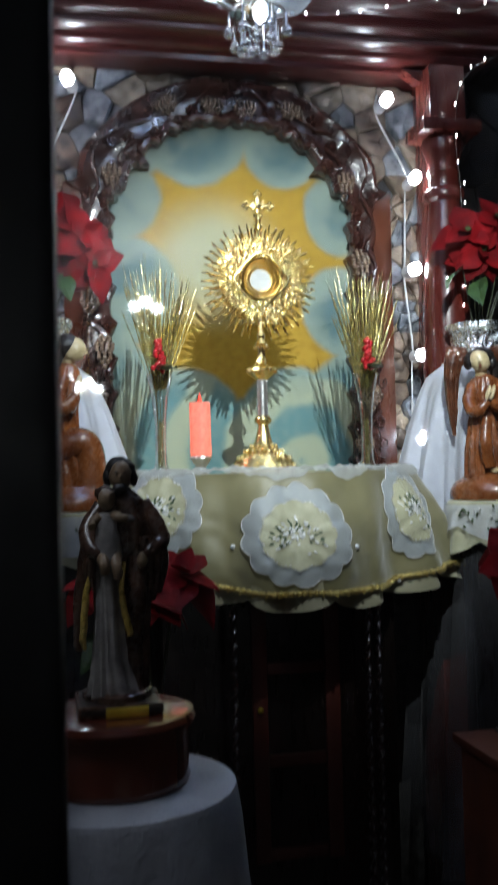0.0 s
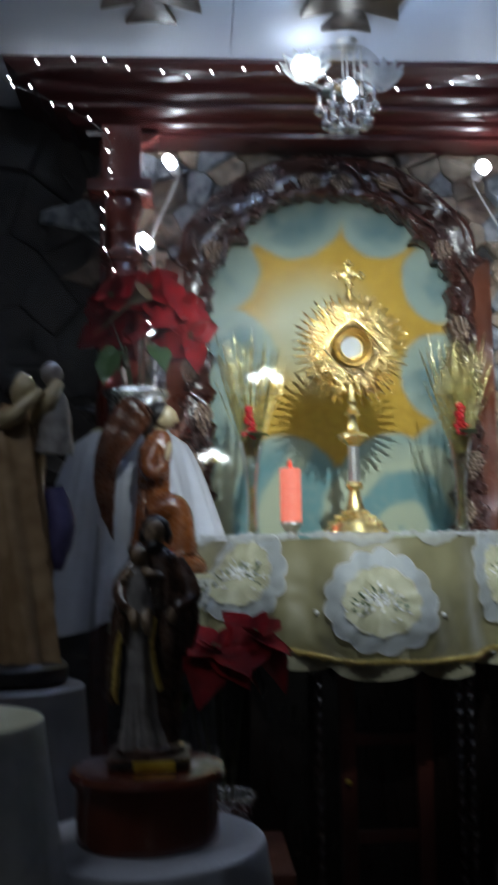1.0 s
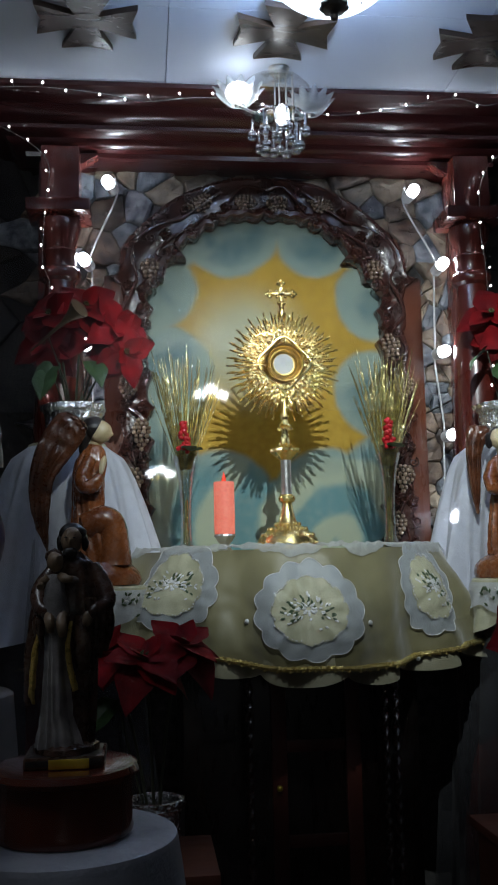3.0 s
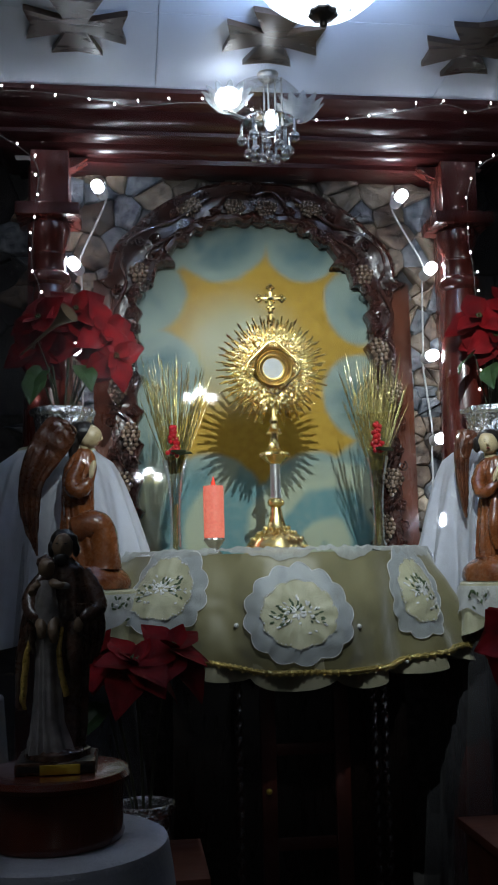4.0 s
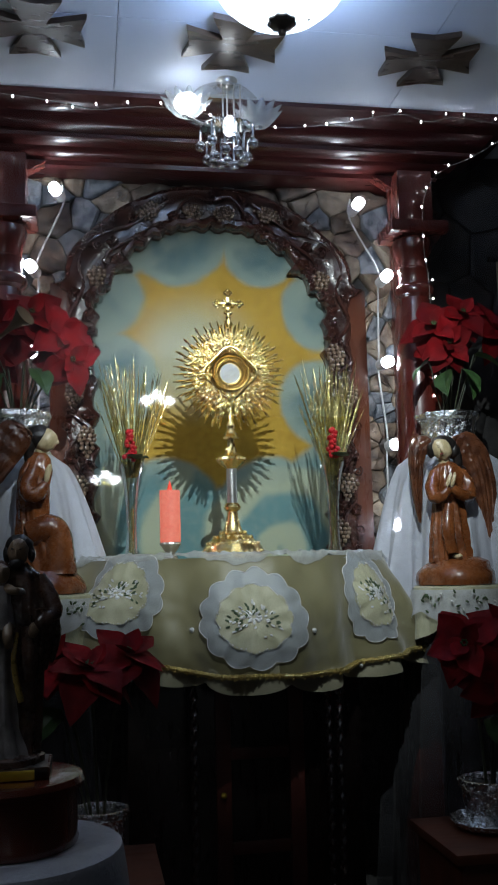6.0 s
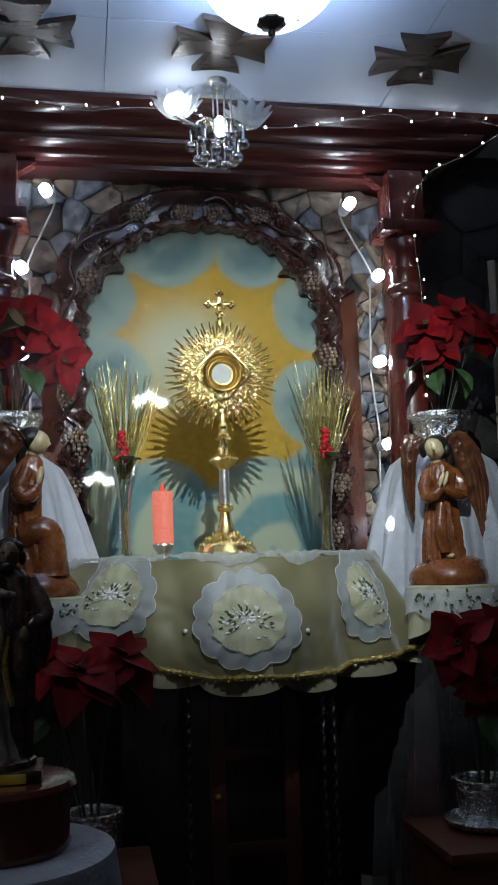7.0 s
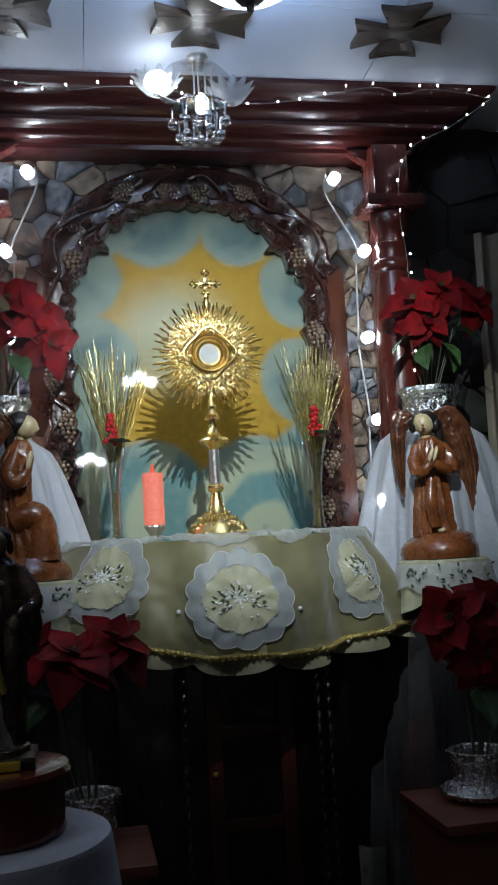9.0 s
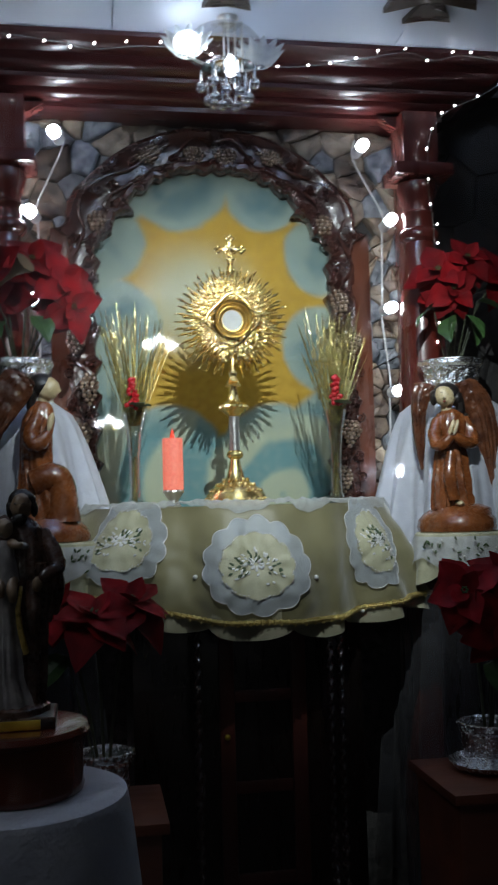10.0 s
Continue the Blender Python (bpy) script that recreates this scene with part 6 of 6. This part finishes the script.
def round_table():
    x, y, z = -0.411, -1.456, 1.036
    t = thing("round_table", "small round table under a white cotton cloth", "table")
    part("tabletop", lathe(bmesh.new(), [(0.0, z - 0.022), (0.112, z - 0.022), (0.114, z - 0.012), (0.112, z - 0.003), (0.0, z - 0.003)], (x, y, 0), 40), M["shaded_wood"], t)
    part("pillar", lathe(bmesh.new(), [(0.12, 0.0), (0.11, 0.03), (0.03, 0.07), (0.025, 0.9), (0.05, z - 0.022)], (x, y, 0), 24), M["shaded_wood"], t)
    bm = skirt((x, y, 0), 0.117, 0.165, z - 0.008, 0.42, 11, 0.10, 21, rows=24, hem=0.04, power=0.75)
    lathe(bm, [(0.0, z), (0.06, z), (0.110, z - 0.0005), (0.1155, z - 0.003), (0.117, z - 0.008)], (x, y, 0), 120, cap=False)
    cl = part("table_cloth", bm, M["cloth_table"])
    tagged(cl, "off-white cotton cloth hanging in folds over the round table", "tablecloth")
    b = thing("wooden_box", "round polished cherry wood box with a brass plate on the table", "box")
    part("drum", lathe(bmesh.new(), [(0.070, 1.037), (0.0715, 1.042), (0.070, 1.046), (0.070, 1.092)], (x, y, 0), 48), M["urnwood"], b)
    part("lid", lathe(bmesh.new(), [(0.070, 1.0925), (0.0765, 1.094), (0.078, 1.099), (0.075, 1.1045), (0.070, 1.1055), (0.0, 1.1058)], (x, y, 0), 48), M["urnwood"], b)
    pl = part("name_plate", boxed(x - 0.012, x + 0.028, y - 0.0415, y - 0.0395, 1.107, 1.1165, 0.0006), M["brass"])
    tagged(pl, "yellow brass plate leaning at the foot of the saint statue", "plate")


def side_box(x0, x1, y0, y1, z, name, label):
    b = thing(name, label, "box", "low wooden boxes")
    part("lid", boxed(x0, x1, y0, y1, z - 0.018, z, 0.003), M["boxwood"], b)
    part("body", boxed(x0 + 0.012, x1 - 0.012, y0 + 0.012, y1 - 0.012, 0.0, z - 0.0185, 0.003), M["boxwood"], b)
    part("plinth", boxed(x0, x1, y0, y1, 0.0, 0.05, 0.003), M["boxwood"], b)


def foreground_stand():
    x, y = -0.590, -1.55
    st = thing("draped_stand", "low stand under a scalloped white embroidered cloth", "stand")
    part("post", lathe(bmesh.new(), [(0.09, 0.0), (0.05, 0.05), (0.05, 1.11), (0.085, 1.15), (0.085, 1.164)], (x, y, 0), 24), M["shaded_wood"], st)
    part("sheet", skirt((x, y, 0), 0.088, 0.105, 1.166, 0.80, 9, 0.05, 31, hem=0.04), M["cloth_cream"], st, "cream embroidered sheet")
    part("satin_border", skirt((x, y, 0), 0.090, 0.115, 1.168, 0.985, 9, 0.07, 32, hem=0.05), M["tulle"], st, "scalloped sheer border")
    part("top_disc", lathe(bmesh.new(), [(0.0, 1.1685), (0.088, 1.168), (0.09, 1.166)], (x, y, 0), 36), M["cloth_cream"], st)
    t = thing("draped_stand", "tall stand under a plain grey drape", "stand")
    part("post", lathe(bmesh.new(), [(0.11, 0.0), (0.05, 0.05), (0.05, 1.06), (0.1, 1.09), (0.1, 1.118)], (-0.625, -1.0, 0), 24), M["shaded_wood"], t)
    part("drape", skirt((-0.625, -1.0, 0), 0.102, 0.17, 1.12, 0.3, 9, 0.10, 33, hem=0.06), M["cloth_dark"], t, "grey drape")
    part("top_disc", lathe(bmesh.new(), [(0.0, 1.1245), (0.098, 1.123), (0.103, 1.119)], (-0.625, -1.0, 0), 36), M["cloth_dark"], t)


# ---- lights on strings ----
def globe_lights():
    rng = random.Random(2)
    for side, spots, tail in ((1, [(0.397, 2.270), (0.468, 2.071), (0.460, 1.846), (0.474, 1.626), (0.468, 1.405)], (0.46, 1.30)),
                              (-1, [(-0.409, 2.279), (-0.470, 2.074), (-0.468, 1.859), (-0.466, 1.64), (-0.475, 1.40)], (-0.46, 1.30))):
        g = thing("globe_lights", "white flex with lit white globe bulbs hung on the stone wall", "string lights", "globe light strings")
        pts = []
        for x, z in spots:
            pts += [(x - side * 0.016, -0.088, z + 0.030), (x - side * 0.018, -0.086, z - 0.026)]
        pts.append((tail[0], -0.05, tail[1]))
        part("flex", tube(bmesh.new(), smooth_path(pts, 8), 0.0028, 6), M["wire"], g, "white flex")
        for x, z in spots:
            tilt = rng.uniform(-8, 8)
            bm = bmesh.new()
            lathe(bm, [(0.011, 0.0), (0.0145, 0.004), (0.0145, 0.022), (0.016, 0.025), (0.016, 0.034)], (0, 0, 0), 20)
            s = part("socket", bm, M["white_plastic"], g, "white socket")
            s.matrix_basis = pose(x - side * 0.014, -0.082, z - 0.006, 82 - tilt, 0, 14 if side > 0 else -20)
            part("globe_bulb", lathe(bmesh.new(), [(0.010, 0.0345), (0.0140, 0.039), (0.0155, 0.047), (0.0142, 0.055), (0.009, 0.061), (0.0, 0.063)], (0, 0, 0), 20), M["bulb"], s, "lit globe bulb")


def fairy_string(name_label, path, spacing, seed, jitter=0.012, start=0.02):
    rng = random.Random(seed)
    f = thing("fairy_lights", name_label, "string lights", "fairy light strings")
    pts = smooth_path(path, 10)
    part("cable", tube(bmesh.new(), pts, 0.0011, 5), M["wire_dim"], f)
    run, nxt, first = 0.0, start, None
    for a, b in zip(pts, pts[1:]):
        run += (b - a).length
        if run >= nxt:
            nxt += spacing * rng.uniform(0.8, 1.2)
            d = Vector((rng.uniform(-0.6, 0.6), -0.8, rng.uniform(-1, 1))).normalized()
            holder = tube(bmesh.new(), [b, b + d * jitter], [0.0013, 0.0019], 6)
            held = part("lamp_holder", holder, M["wire_dim"], f)
            c = b + d * (jitter + 0.003)
            part("mini_bulb", ball(bmesh.new(), c, (0.0024, 0.0024, 0.0036), 1), M["mini"], held)


def strings():
    top = [(-0.79, -0.30, 2.40), (-0.72, -0.31, 2.425), (-0.60, -0.312, 2.436), (-0.50, -0.312, 2.433), (-0.38, -0.312, 2.42), (-0.31, -0.312, 2.408), (-0.19, -0.312, 2.422), (-0.08, -0.312, 2.418), (0.03, -0.312, 2.40),
           (0.13, -0.312, 2.388), (0.20, -0.312, 2.392), (0.30, -0.312, 2.408), (0.40, -0.312, 2.432), (0.47, -0.312, 2.440), (0.53, -0.312, 2.425), (0.60, -0.312, 2.440), (0.70, -0.312, 2.432), (0.77, -0.31, 2.42)]
    fairy_string("thin cable with tiny lit white lamps along the beam", top, 0.066, 41)
    right = [(0.77, -0.31, 2.42), (0.73, -0.29, 2.395), (0.66, -0.27, 2.355), (0.58, -0.25, 2.32), (0.545, -0.23, 2.27), (0.535, -0.225, 2.20), (0.538, -0.215, 2.12), (0.548, -0.21, 2.05), (0.55, -0.21, 1.97), (0.55, -0.205, 1.88), (0.55, -0.205, 1.76), (0.545, -0.205, 1.70)]
    fairy_string("thin cable with tiny lit white lamps hanging down a column", right, 0.055, 42, 0.010)
    left = [(-0.79, -0.30, 2.40), (-0.70, -0.28, 2.37), (-0.60, -0.25, 2.33), (-0.55, -0.235, 2.28), (-0.555, -0.225, 2.20), (-0.562, -0.215, 2.12), (-0.565, -0.21, 2.04), (-0.548, -0.205, 1.985), (-0.557, -0.205, 1.90), (-0.556, -0.205, 1.80), (-0.555, -0.205, 1.71), (-0.55, -0.205, 1.68)]
    fairy_string("thin cable with tiny lit white lamps hanging down a column", left, 0.05, 43, 0.010)


def horn():
    h = thing("toy_trumpet", "dull brass toy trumpet tucked into the red flowers", "trumpet")
    a, b = Vector((-0.575, -0.345, 1.79)), Vector((-0.462, -0.425, 1.868))
    d = (b - a).normalized()
    path = [a + (b - a) * t for t in (0, 0.3, 0.6, 0.75, 0.86, 0.94, 1.0)]
    bm = bmesh.new()
    tube(bm, path + [b - d * 0.004, b - d * 0.02, b - d * 0.04], [0.0022, 0.0028, 0.0045, 0.008, 0.014, 0.020, 0.0245, 0.0215, 0.014, 0.006], 24, cap=False)
    part("bell_tube", bm, M["horn"], h)
    part("support_stick", tube(bmesh.new(), [a + (b - a) * 0.35, (-0.50, -0.30, 1.72), (-0.49, -0.275, 1.665)], 0.002, 6), M["stem"], h)


def curtain():
    bm = bmesh.new()
    rings = []
    for k in range(13):
        z = 2.14 - 1.9 * k / 12
        rings.append([(0.80 + 0.40 * i / 80 - 0.012 * (k / 12), -0.075 - 0.016 * math.sin(i * 0.55 + 0.15 * math.sin(k)), z) for i in range(81)])
    ring_surface(bm, rings, False)
    c = thing("curtain", "beige pleated curtain hanging on the dark side wall", "curtain")
    part("cloth", bm, M["curtain"], c)
    part("rail", tube(bmesh.new(), [(0.78, -0.07, 2.15), (1.25, -0.07, 2.15)], 0.008, 10), M["shaded_wood"], c)
    part("rail_bracket", boxed(0.99, 1.01, -0.07, -0.0005, 2.14, 2.16), M["shaded_wood"], c)


def glass_door():
    """The dark-framed glass door through which the chapel is seen."""
    d = tagged(new("door_1"), "dark-framed clear glass door", kind="structure")
    y0, y1 = -2.205, -2.165
    part("stile", boxed(-0.62, -0.470, y0, y1, 0.0, 2.2, 0.004), M["black"], d, "black door stile")
    part("stile", boxed(0.80, 0.92, y0, y1, 0.0, 2.2, 0.004), M["black"], d, "black door stile")
    part("top_rail", boxed(-0.4695, 0.7995, y0, y1, 2.08, 2.2, 0.004), M["black"], d)
    part("bottom_rail", boxed(-0.4695, 0.7995, y0, y1, 0.0, 0.25, 0.004), M["black"], d)
    g = part("pane", boxed(-0.4695, 0.7995, -2.188, -2.184, 0.2505, 2.0795), M["pane"], d, "clear glass pane", False)
    g.visible_shadow = False


def rear_chandelier(x, y, z, label):
    """Three-flower wall light in the room behind."""
    c = thing("wall_light", label, "wall lamp", "flower lamps in the rear room")
    part("back_rod", tube(bmesh.new(), [(x, y, z - 0.02), (x, y, CEIL)], 0.005, 8), M["brass"], c)
    for dx, dz in ((-0.058, -0.01), (0.0, 0.018), (0.058, -0.015)):
        part("arm", tube(bmesh.new(), [(x, y, z - 0.02), (x + dx * 0.6, y, z - 0.05), (x + dx, y, z + dz - 0.03)], 0.005, 8), M["brass"], c)
        bm = bmesh.new()
        lathe(bm, [(0.008, -0.03), (0.022, -0.02), (0.036, 0.005), (0.042, 0.018)], (x + dx, y, z + dz), 36, wobble=lambda a, q: 0.10 * math.cos(9 * a), cap=False)
        part("flower_shade", bm, M["shade_glass"], c)
        part("light_bulb", ball(bmesh.new(), (x + dx, y, z + dz + 0.004), (0.034, 0.034, 0.026), 2), M["rear_lit"], c, "lit bulb")


def unseen_fill_bowl(x, y):
    # Added lamp, always out of view, that brightens the statues and the table.
    b = thing("bowl_lamp", "unseen fill lamp in bowl form, added beside the statues", "ceiling lamp")
    part("bowl", lathe(bmesh.new(), [(0.0, 2.10), (0.08, 2.11), (0.13, 2.14), (0.15, 2.18)], (x, y, 0), 36, cap=False), M["fill_bowl"], b)
    part("rod", tube(bmesh.new(), [(x, y, 2.105), (x, y, CEIL)], 0.006, 8), M["iron"], b)


def spot_fitting():
    """Housing of the spotlight, hung from the ceiling."""
    f = thing("spotlight", "small black spotlight hung from the ceiling", "spotlight")
    part("drop_rod", tube(bmesh.new(), [(SPOT[0], SPOT[1] - 0.05, SPOT[2] + 0.03), (SPOT[0], SPOT[1] - 0.05, CEIL)], 0.006, 8), M["black"], f)
    bm = lathe(bmesh.new(), [(0.012, -0.09), (0.03, -0.085), (0.034, -0.07), (0.034, -0.012), (0.031, -0.012), (0.028, -0.06), (0.0, -0.065)], (0, 0, 0), 24, cap=False)
    o = part("housing", bm, M["black"], f)
    o.matrix_basis = look(SPOT, (0.02, -0.3, 1.66)) @ pose(0, 0, 0, 180, 0, 0)


# ---- build ----
wall = room()
painting()
carved_frame()
column(0.528, "varnished red mahogany column with turned rings beside the altarpiece")
column(-0.528, "varnished red mahogany column with turned rings beside the altarpiece")
beam()
crosses()
bowl_lamp()
chandelier()
glass_door()
curtain()
altar_cabinet()
altar_cloths()
doily("front_doily", radians(91.5), 0.505, 0.106, 0.088, "scalloped white satin doily with beaded cream oval", 1)
doily("side_doily", radians(130), 0.36, 0.098, 0.098, "white scalloped doily with green and silver embroidery", 2, 0.3)
doily("side_doily", radians(50), 0.38, 0.076, 0.092, "folded white scalloped doily with embroidered flowers over the altar edge", 3, -0.35)
monstrance()
candle()
wheat_vase(0.225, -0.385, 4)
wheat_vase(-0.232, -0.36, 5)
pot_stand(0.553, "tall plant stand draped in white tulle with a cream top cloth", 51)
pot_stand(-0.50, "tall plant stand draped in white tulle with a cream top cloth", 61)
angel_stand(0.488, -0.457, 1.262, 71, "tall pedestal with a cream embroidered cloth under the praying angel")
angel_stand(-0.418, -0.465, 1.266, 81, "tall pedestal with a cream embroidered cloth under the kneeling angel")
angel_standing()
angel_kneeling()
poinsettia((0.556, -0.27, 1.5845), 0.072, 0.092, [(-0.035, -0.03, 0.31, -0.3, -1, 0.6), (0.045, -0.02, 0.345, 0.1, -1, 0.8), (0.135, -0.01, 0.31, 0.5, -1, 0.5), (-0.005, -0.045, 0.265, -0.1, -1, 0.1)],
           [(-0.05, -0.03, 0.22, 200, 25), (0.03, -0.04, 0.20, -60, 35), (0.07, -0.02, 0.24, -20, 15), (-0.02, -0.05, 0.19, -120, 40), (0.05, -0.02, 0.19, -80, 45)], 91,
           "red silk poinsettia with green leaves in a silver foil pot")
poinsettia((-0.487, -0.27, 1.5845), 0.070, 0.092, [(-0.05, -0.03, 0.30, -0.4, -1, 0.5), (0.03, -0.03, 0.32, 0.3, -1, 0.6), (0.10, -0.03, 0.27, 0.6, -1, 0.2), (0.12, -0.03, 0.215, 0.5, -1, -0.2), (-0.06, -0.03, 0.235, -0.5, -1, -0.1)],
           [(-0.05, -0.04, 0.17, -110, 45), (-0.03, -0.04, 0.19, -150, 40), (0.04, -0.04, 0.19, -60, 35)], 92,
           "red silk poinsettia drooping over a silver foil pot on the stand", size=0.090)
side_box(0.268, 0.52, -0.94, -0.70, 0.832, "wooden_box", "low reddish wooden box under a foil flower pot")
side_box(-0.40, -0.215, -0.98, -0.76, 0.838, "wooden_box", "low reddish wooden box beside the dark altar")
poinsettia((0.390, -0.80, 0.8325), 0.052, 0.088, [(-0.045, -0.03, 0.33, -0.5, -1, 0.4), (0.05, -0.02, 0.34, 0.3, -1, 0.6), (0.01, -0.05, 0.265, 0.1, -1, 0.0)],
           [(0.0, -0.03, 0.2, -90, 30), (0.05, -0.02, 0.21, -40, 25)], 93, "red silk poinsettia in a foil pot and saucer on a box", True)
poinsettia((-0.312, -0.86, 0.8385), 0.045, 0.088, [(-0.08, -0.02, 0.326, -0.5, -1, 2.4), (0.045, -0.02, 0.332, 0.4, -1, 2.4), (-0.015, -0.05, 0.316, 0.0, -1, 2.2)],
           [(-0.06, -0.02, 0.25, -150, 30)], 94, "dim red silk poinsettia in a foil pot beside the altar", size=0.086)
round_table()
saint_statue()
foreground_stand()
tall_statue()
horn()
globe_lights()
strings()
spot_fitting()
rear_chandelier(0.03, -6.772, 2.185, "lit flower-shaped glass lamp hung in the rear room")
rear_chandelier(-0.222, -7.672, 1.858, "lit flower-shaped glass lamp hung low in the rear room")
unseen_fill_bowl(-0.86, -1.78)
stones(wall)
